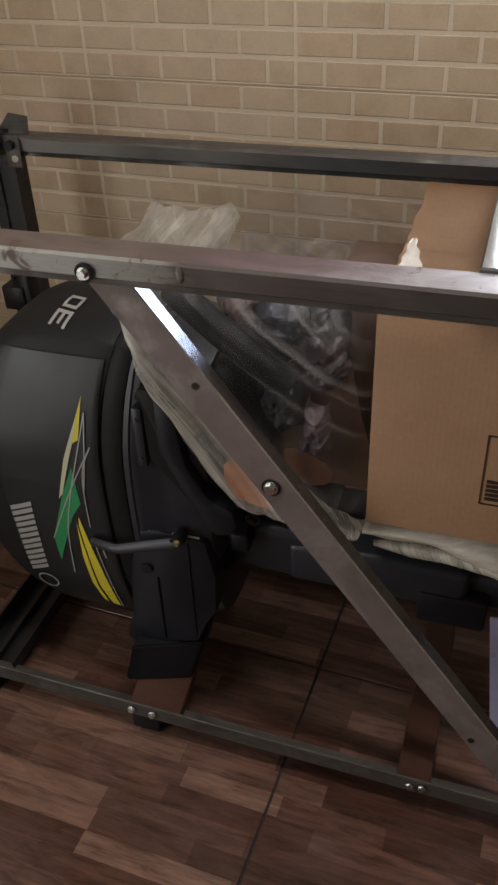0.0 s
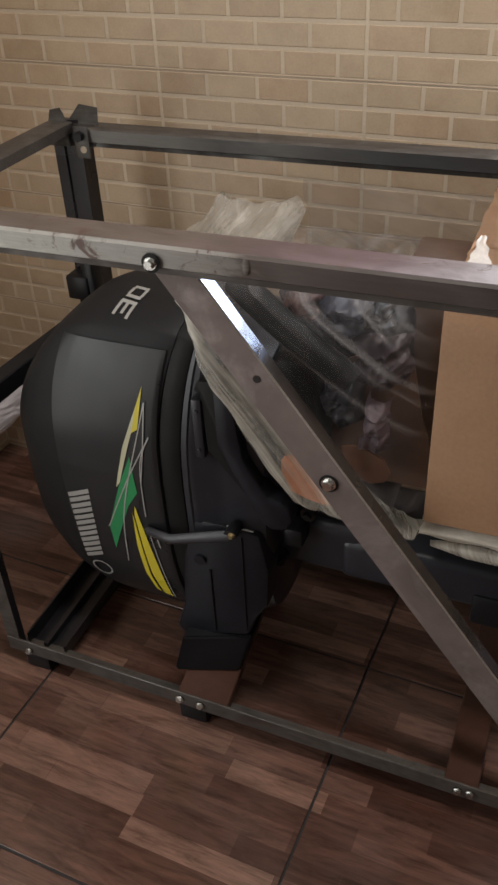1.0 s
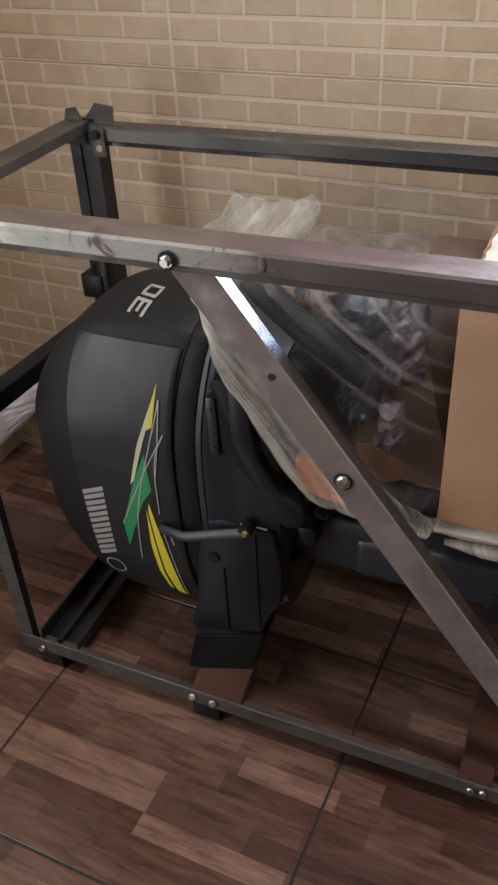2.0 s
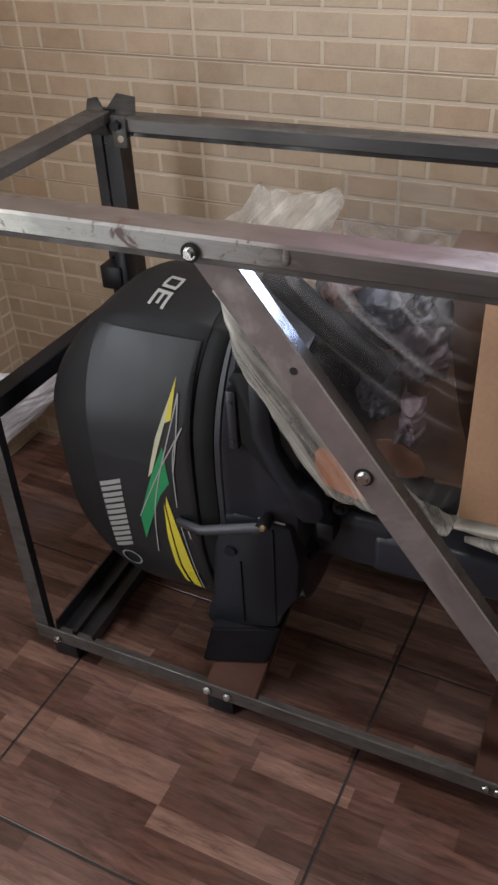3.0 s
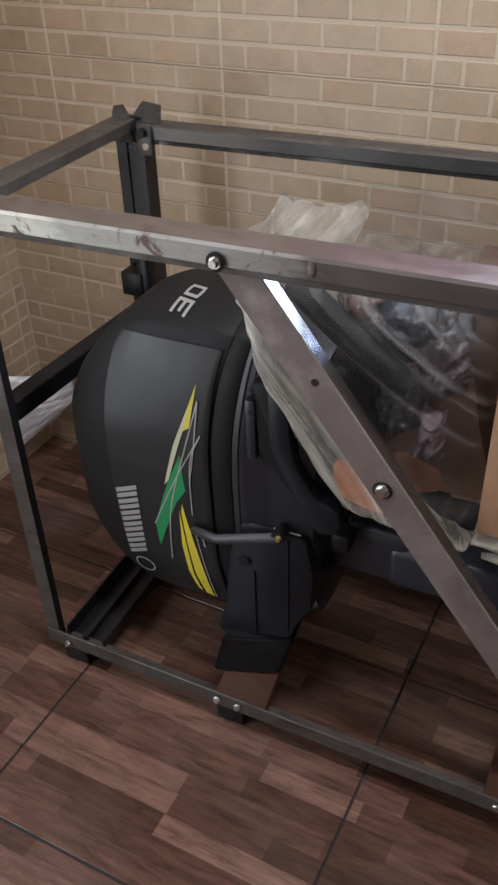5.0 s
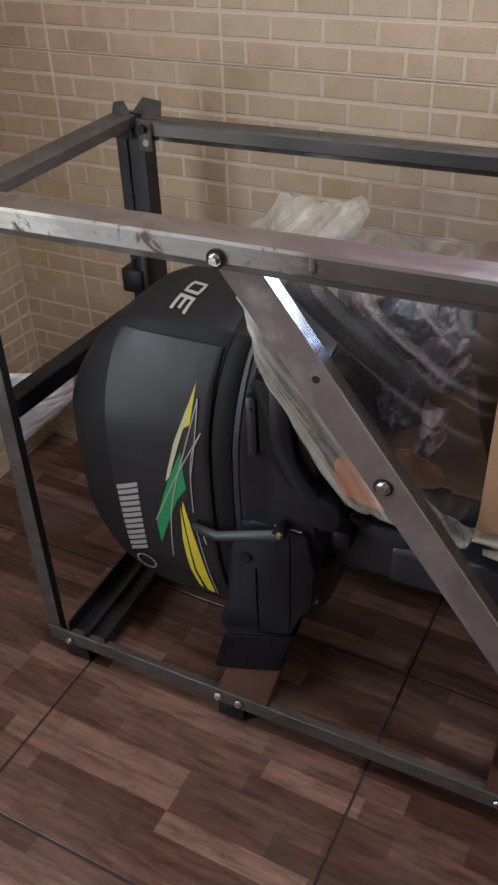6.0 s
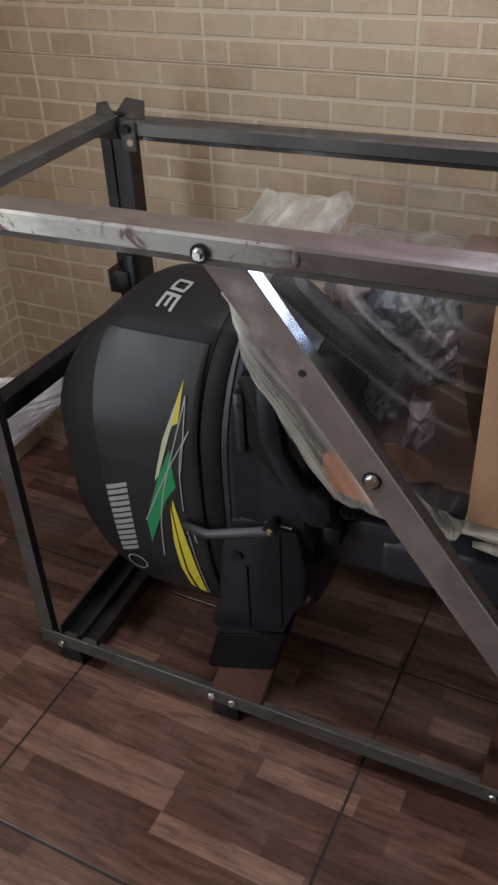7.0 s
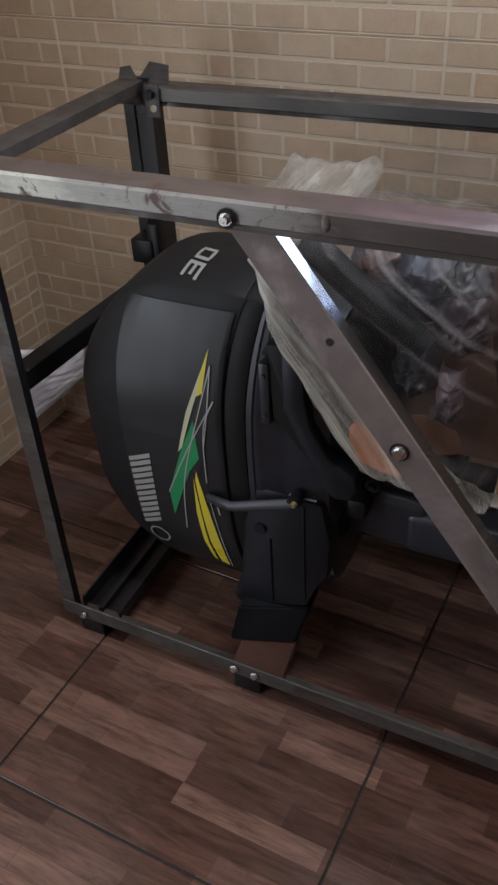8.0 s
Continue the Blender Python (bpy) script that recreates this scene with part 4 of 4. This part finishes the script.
# gathered tuft of film that stands up above the rail
bm = bmesh.new()
NU, NV = 60, 26
tops = smooth_path([(0.165, 0.640), (0.200, 0.656), (0.230, 0.678), (0.246, 0.704), (0.262, 0.701), (0.290, 0.697), (0.318, 0.702), (0.342, 0.708), (0.352, 0.694)], NU + 1)
lows = smooth_path([(0.205, 0.590), (0.235, 0.590), (0.265, 0.595), (0.295, 0.600), (0.315, 0.610)], NU + 1)
for side in (0, 1):
    vs = {}
    for i in range(NU + 1):
        for j in range(NV + 1):
            t = j / NV
            x, z = lows[i][0] + (tops[i][0] - lows[i][0]) * t, lows[i][1] + (tops[i][1] - lows[i][1]) * t
            bulge = 0.026 * math.sin(math.pi * min(1, t * 0.95 + 0.05)) * math.sin(math.pi * i / NU) ** 0.5
            y = 0.215 + (bulge if side else -bulge)
            y += 0.010 * noise.noise(Vector((x * 42 + side * 9, t * 1.5, z * 16))) + 0.005 * abs(noise.noise(Vector((x * 110 + 40 * z, side * 4, z * 30))))
            vs[i, j] = bm.verts.new((x, y, z + 0.004 * noise.noise(Vector((x * 60, side, 3))) * t))
    for i in range(NU):
        for j in range(NV):
            bm.faces.new((vs[i, j], vs[i + 1, j], vs[i + 1, j + 1], vs[i, j + 1]))
part("film_tuft", bm, MILKY, bag, "milky gathered film tuft", 180)


# the film's loose edge: a sheet that hangs from behind the brace, rolled at its rim
RIM_POINTS = [(0.264, 0.650), (0.275, 0.632), (0.282, 0.590), (0.299, 0.553), (0.323, 0.513), (0.350, 0.471), (0.379, 0.429), (0.409, 0.408), (0.448, 0.403), (0.49, 0.397), (0.53, 0.394)]
TUCKED_POINTS = [(0.300, 0.690), (0.316, 0.660), (0.337, 0.628), (0.362, 0.595), (0.388, 0.560), (0.415, 0.523), (0.440, 0.488), (0.462, 0.458), (0.490, 0.432), (0.515, 0.420), (0.540, 0.414)]
bm = bmesh.new()
NU, NV = 90, 30
ls, rs = smooth_path(RIM_POINTS, NU + 1), smooth_path(TUCKED_POINTS, NU + 1)
vs = {}
for i in range(NU + 1):
    for j in range(NV + 3):
        t = max(0.0, (j - 2) / NV)
        x, z = ls[i][0] + (rs[i][0] - ls[i][0]) * t, ls[i][1] + (rs[i][1] - ls[i][1]) * t
        across = (x * 0.80 + z * 0.60)
        y = 0.0475 - 0.010 * math.sin(math.pi * min(1.0, t * 2.0)) + 0.012 * t + 0.0045 * noise.noise(Vector((across * 95, (x - z) * 5, 2))) + 0.003 * noise.noise(Vector((across * 210, (x - z) * 9, 7)))
        if j < 2:
            y += 0.007 * (2 - j)
            x += 0.003 * (2 - j)
        wav = 0.0030 * noise.noise(Vector((i * 0.16, 3, 1))) * (1 - t)
        vs[i, j] = bm.verts.new((x + wav, max(0.0335, y), z + wav))
for i in range(NU):
    for j in range(NV + 2):
        bm.faces.new((vs[i, j], vs[i + 1, j], vs[i + 1, j + 1], vs[i, j + 1]))
part("film_fold", bm, FOLD, bag, "whitish streaked film edge", 180)
insert = thing("carton_slip", "orange-brown carton slip under the plastic film", "packing slip", (0.40, 0.07, 0.40))
board("slip", [(0.376, 0.448), (0.376, 0.466), (0.381, 0.474), (0.389, 0.476), (0.404, 0.464), (0.426, 0.438), (0.442, 0.420), (0.440, 0.414), (0.424, 0.414), (0.404, 0.418), (0.388, 0.424)], 0.0525, 0.0540, (ORANGE, ORANGE), insert, "")
slip = thing("carton_slip", "orange-brown carton slip deep inside the film wrap", "packing slip", (0.46, 0.10, 0.41))
board("slip", [(0.432, 0.462), (0.446, 0.466), (0.464, 0.462), (0.482, 0.452), (0.490, 0.436), (0.484, 0.422), (0.466, 0.416), (0.448, 0.422), (0.436, 0.440)], 0.104, 0.107, (RUSSET, RUSSET), slip, "")
backing = thing("carton_board", "brown carton board behind the packets in the film", "carton", (0.46, 0.14, 0.43))
board("board", [(0.404, 0.398), (0.414, 0.500), (0.428, 0.560), (0.470, 0.578), (0.502, 0.560), (0.514, 0.500), (0.533, 0.440), (0.534, 0.398)], 0.138, 0.141, (BROWN_CARD, BROWN_CARD), backing, "")
liner = thing("carton_liner", "brown carton board inside the film wrap, its shade painted in", "carton", (0.50, 0.24, 0.43))
bm = bmesh.new()
box(bm, (0.470, 0.215, 0.392), (0.532, 0.30, 0.645), 0.003)
part("board", bm, SHADED_CARD, liner)
PACKETS = (("blue-grey crumpled packet inside the film wrap", 0.394, 0.464, 0.598, 0.646, 0.112, (0.052, 0.060, 0.095), 2.0),
           ("mauve crumpled packet inside the film wrap", 0.440, 0.502, 0.543, 0.608, 0.106, (0.095, 0.064, 0.078), 5.0),
           ("dull pink crumpled packet inside the film wrap", 0.360, 0.404, 0.606, 0.650, 0.120, (0.16, 0.078, 0.068), 7.0),
           ("dark violet crumpled packet behind the tiller", 0.318, 0.425, 0.535, 0.612, 0.205, (0.045, 0.040, 0.055), 12.0),
           ("grey crumpled packet inside the film wrap", 0.402, 0.450, 0.482, 0.538, 0.112, (0.070, 0.074, 0.092), 16.0),
           ("small black crumpled scrap inside the film wrap", 0.455, 0.483, 0.620, 0.652, 0.092, (0.008, 0.008, 0.009), 14.0),
           ("narrow lilac-pink crumpled pouch inside the film wrap", 0.457, 0.485, 0.464, 0.530, 0.092, (0.25, 0.185, 0.21), 9.0))
for label, x0, x1, z0, z1, y, colour, seed in PACKETS:
    pk = tagged(thing("plastic_packet", label, "packet", ((x0 + x1) / 2, y, z0)), group="packets in the film wrap")
    bm = bmesh.new()
    nu, nv = 34, 46
    vs = {}
    for i in range(nu + 1):
        for k in range(nv + 1):
            a, b = i / nu, k / nv
            x = x0 + (x1 - x0) * a + 0.010 * noise.noise(Vector((b * 3, seed, 1)))
            z = z0 + (z1 - z0) * b + 0.010 * noise.noise(Vector((a * 3, seed, 5)))
            p = Vector((x * 46, seed * 3, z * 46))
            d = 0.008 * (1 - 2.2 * abs(noise.noise(p))) + 0.0035 * (1 - 2.2 * abs(noise.noise(p * 2.4)))
            round_off = 0.018 * ((2 * a - 1) ** 4 + (2 * b - 1) ** 4)
            vs[i, k] = bm.verts.new((x, y - d + round_off, z))
    for i in range(nu):
        for k in range(nv):
            bm.faces.new((vs[i, k], vs[i + 1, k], vs[i + 1, k + 1], vs[i, k + 1]))
    bmesh.ops.solidify(bm, geom=bm.faces[:], thickness=0.004)
    part("packet_film", bm, film_mat("packet_film", (0.0, 0.15), colour, 0.36, 25.0 * seed, (3, 3, 9), 0.35, (0.4, 0.66), 0.4), pk, "", 40)

strip = thing("plastic_strip", "lilac plastic strip beside the motor's leg", "plastic strip", (0.73, 0.10, 0.0))
board("strip", [(0.690, 0.262), (0.748, 0.268), (0.772, 0.0), (0.722, 0.0)], 0.098, 0.101, (LILAC, LILAC), strip, "")
pad = thing("film_pad", "thick crumpled whitish film bundle under the box", "packing film", (0.75, 0.18, 0.29))
bm = bmesh.new()
NU, NV = 70, 24
for side in (0,):
    ring_of = []
    for i in range(NU + 1):
        x = 0.537 + 0.438 * i / NU
        full = 0.15 + 0.85 * min(1.0, i / 26) ** 0.7
        ring = []
        for j in range(NV):
            a = 2 * math.pi * j / NV
            cy_, cz_ = 0.190, 0.389 + 0.004 * math.sin(i * 0.16)
            yy, zz = 0.140 * math.copysign(abs(math.cos(a)) ** 0.6, math.cos(a)), 0.031 * math.copysign(abs(math.sin(a)) ** 0.7, math.sin(a)) * full + 0.022 * (1 - full)
            n_ = 0.010 * noise.noise(Vector((x * 9, yy * 20, zz * 60 + 5)))
            ring.append(bm.verts.new((x, cy_ + yy + n_, min(0.4205, cz_ + zz + n_))))
        ring_of.append(ring)
    for r, s in zip(ring_of, ring_of[1:]):
        for j in range(NV):
            bm.faces.new((r[j], r[(j + 1) % NV], s[(j + 1) % NV], s[j]))
    bm.faces.new(ring_of[0])
    bm.faces.new(ring_of[-1])
part("film_roll", bm, film_mat("pad_film", (0.0, 0.25), (0.60, 0.55, 0.47), 0.36, 8.0, (3.0, 5.0, 14.0)), pad, "", 180)

bm = bmesh.new()
sweep(bm, [(0.55 + 0.042 * k, 0.058 + 0.004 * math.sin(k * 1.3), 0.386 - 0.0025 * k + 0.003 * math.sin(k * 0.9)) for k in range(11)], [0.004] + [0.009] * 9 + [0.006], 14, 0.7)
crumple(bm, 0.003, 30.0, 4.0)
part("rolled_edge", bm, FOLD, pad, "rolled lower edge of the film", 180)

sack = thing("plastic_bag", "crumpled clear plastic bag in the room's corner", "plastic bag", (-1.02, 1.05, 0.0), Matrix())
bm = bmesh.new()
LOWER, UPPER = (Vector((-1.07, 1.004, 0.045)), Vector((-0.991, 1.108, 0.122))), (Vector((-1.076, 1.023, 0.206)), Vector((-0.993, 1.115, 0.176)))
NU, NV = 56, 40
bag_front, bag_back = {}, {}
for i in range(NU + 1):
    for j in range(NV + 1):
        u, v = i / NU, j / NV
        p = LOWER[0].lerp(LOWER[1], u).lerp(UPPER[0].lerp(UPPER[1], u), v)
        rim = (math.sin(math.pi * u) * math.sin(math.pi * v)) ** 0.4 if 0 < i < NU and 0 < j < NV else 0.0
        crease = 0.006 * abs(noise.noise(Vector((v * 7 + u * 1.5, u * 1.2, 4)))) + 0.004 * abs(noise.noise(Vector((v * 17, u * 3, 9))))
        out = Vector((0.62, -0.78, 0.1)) * (0.026 * rim - crease * rim)
        edge_wave = Vector((0, 0, 0.005 * noise.noise(Vector((u * 4, v * 4, 2)))))
        bag_front[i, j] = p + out + edge_wave
        bag_back[i, j] = p - Vector((0.62, -0.78, 0.0)) * 0.004 * rim + edge_wave
for skin in (bag_front, bag_back):
    vs = {k: bm.verts.new((max(-1.082, p.x), min(1.121, p.y), max(0.001, p.z))) for k, p in skin.items()}
    for i in range(NU):
        for j in range(NV):
            bm.faces.new((vs[i, j], vs[i + 1, j], vs[i + 1, j + 1], vs[i, j + 1]))
part("bag_film", bm, film_mat("cool_bag_film", (0.0, 0.25), (0.88, 0.86, 0.92), 0.24, 40.0, (3, 3, 22), 0.3, (0.40, 0.64), 0.3), sack, "", 180)

# ---------------------------------------------------------------- floor of tiles
FT, FX, FY = 0.450, -0.640, 0.383         # tile size and one corner of the grid
floor = thing("floor", "brown wood-strip printed ceramic floor tiles", "floor", frame_m=Matrix())
floor["kind"] = "structure"
bm = bmesh.new()
box(bm, (X0 - T, Y0 - T, -0.05), (X1 + T, Y1 + T, -0.002))
part("grout_bed", bm, FLOOR_GROUT, floor, "dark grout", 0)


def tile_mesh(w, d, joint=0.0036, h=0.008):
    bm = bmesh.new()
    a, b, e = (w - joint) / 2, (d - joint) / 2, 0.0006
    lo = [bm.verts.new((sx * a, sy * b, -h)) for sx, sy in ((-1, -1), (1, -1), (1, 1), (-1, 1))]
    mid = [bm.verts.new((sx * a, sy * b, -e)) for sx, sy in ((-1, -1), (1, -1), (1, 1), (-1, 1))]
    up = [bm.verts.new((sx * (a - e), sy * (b - e), 0)) for sx, sy in ((-1, -1), (1, -1), (1, 1), (-1, 1))]
    for r, s in ((lo, mid), (mid, up)):
        for i in range(4):
            bm.faces.new((r[i], r[(i + 1) % 4], s[(i + 1) % 4], s[i]))
    bm.faces.new(up)
    return link_mesh("tile", bm, FLOOR)


shared = {}
for i in range(-1, 7):
    for j in range(-7, 2):
        x0, x1 = max(X0, FX + i * FT), min(X1, FX + (i + 1) * FT)
        y0, y1 = max(Y0, FY + j * FT), min(Y1, FY + (j + 1) * FT)
        if x1 - x0 < 0.02 or y1 - y0 < 0.02:
            continue
        key = (round(x1 - x0, 4), round(y1 - y0, 4))
        if key not in shared:
            shared[key] = tile_mesh(*key)
        ob = new("tile", shared[key])
        ob.parent = floor
        ob.location = ((x0 + x1) / 2, (y0 + y1) / 2, 0)

# ---------------------------------------------------------------- brick-pattern wall tiles, four by six bricks each
BW, BH, BX, BZ = 0.0773, 0.0346, -0.3175, 0.7735     # brick pitch and one crossing of the grid


def brick_geo(w, h, joint=0.0054, out=0.0005):
    a, b, e = (w - joint) / 2, (h - joint) / 2, 0.0008
    vs = [(sx * a, 0, sz * b) for sx, sz in ((-1, -1), (1, -1), (1, 1), (-1, 1))]
    vs += [(sx * (a - e), -out, sz * (b - e)) for sx, sz in ((-1, -1), (1, -1), (1, 1), (-1, 1))]
    fs = [(0, 1, 5, 4), (1, 2, 6, 5), (2, 3, 7, 6), (3, 0, 4, 7), (4, 5, 6, 7)]
    return vs, fs


def brick_rows(u0, u1, z0, z1, origin):
    """Each brick's (centre along the wall, centre height, width, height) on a stretch of wall."""
    r0, r1 = int(math.floor((z0 - BZ) / BH)), int(math.ceil((z1 - BZ) / BH))
    for r in range(r0, r1):
        za, zb = max(z0, BZ + r * BH), min(z1, BZ + (r + 1) * BH)
        if zb - za < 0.012:
            continue
        cuts = set()
        half = 0.5 if r % 2 == 0 else 0.0
        k0, k1 = int(math.floor((u0 - origin) / BW)) - 1, int(math.ceil((u1 - origin) / BW)) + 1
        for k in range(k0, k1 + 1):
            cuts.add(round(origin + (k + half) * BW, 5))
            if k % 4 == 0:
                cuts.add(round(origin + k * BW, 5))
        cuts = [c for c in sorted(cuts) if u0 < c < u1]
        cuts = [u0] + cuts + [u1]
        for a, b in zip(cuts, cuts[1:]):
            if b - a > 0.012:
                yield (a + b) / 2, (za + zb) / 2, b - a, zb - za


brick_mesh = {}
loose = {"back": [], "left": []}
count = 0


def one_brick(parent, m, w, h):
    key = (round(w, 4), round(h, 4))
    if key not in brick_mesh:
        me = bpy.data.meshes.new("brick")
        vs, fs = brick_geo(*key)
        me.from_pydata(vs, [], fs)
        me.materials.append(BRICK)
        brick_mesh[key] = me
    ob = new("brick", brick_mesh[key])
    ob.parent = parent
    ob.matrix_basis = m


def joined(parent, items, place):
    vs, fs = [], []
    for u, z, w, h in items:
        a, b = brick_geo(w, h)
        n = len(vs)
        vs += [tuple(place(u, z) @ Vector(p)) for p in a]
        fs += [tuple(n + k for k in f) for f in b]
    me = bpy.data.meshes.new("bricks")
    me.from_pydata(vs, [], fs)
    me.materials.append(BRICK)
    ob = new("bricks", me)
    ob.parent = parent
    ob["kind"] = "stuff"


def on_back(u, z):
    return Matrix.Translation((u, Y1, z))


def on_left(u, z):
    return Matrix.Translation((X0, u, z)) @ pose(0, 0, 0, 0, 0, 90)


rest = []
for z_band, spans in (((0.0, WIN[2]), [(X0, X1)]), ((WIN[2], WIN2[2]), [(X0, WIN[0]), (WIN[1], X1)]),
                      ((WIN2[2], WIN[3]), [(X0, WIN2[0]), (WIN2[1], WIN[0]), (WIN[1], X1)]), ((WIN[3], TOP), [(X0, X1)])):
    for a, b in spans:
        for u, z, w, h in brick_rows(a, b, *z_band, BX):
            if -0.90 < u < 0.03 and 0.47 < z < 1.02 and count < 300:
                one_brick(BACK, on_back(u, z), w, h)
                count += 1
            else:
                rest.append((u, z, w, h))
joined(BACK, rest, on_back)
bm = bmesh.new()
for k in range(-10, 3):
    x = BX + 4 * k * BW
    if X0 < x < WIN[0] - 0.01:
        box(bm, (x - 0.0017, Y1 - 0.0004, 0.0), (x + 0.0017, Y1 + 0.001, WIN2[2] if WIN2[0] < x < WIN2[1] else TOP))
part("tile_joint", bm, JOINT, BACK, "whitish upright tile joints", 0)
bm = bmesh.new()
for k in range(-3, 8):
    z = BZ + 6 * k * BH
    if 0.02 < z < WIN[2]:
        box(bm, (X0 + 0.001, Y1 - 0.0007, z - 0.0007), (WIN[0], Y1 + 0.001, z + 0.0007))
part("level_joint", bm, CRACK, BACK, "thin brown level tile joints", 0)
rest, count = [], 0
for u, z, w, h in [*brick_rows(DOOR[1], Y1, 0.0, TOP, Y1 - 0.03), *brick_rows(Y0, DOOR[0], 0.0, TOP, Y1 - 0.03), *brick_rows(DOOR[0], DOOR[1], DOOR[2], TOP, Y1 - 0.03)]:
    if u > 0.78 and z < 0.90 and count < 300:
        one_brick(LEFT, on_left(u, z), w, h)
        count += 1
    else:
        rest.append((u, z, w, h))
joined(LEFT, rest, on_left)
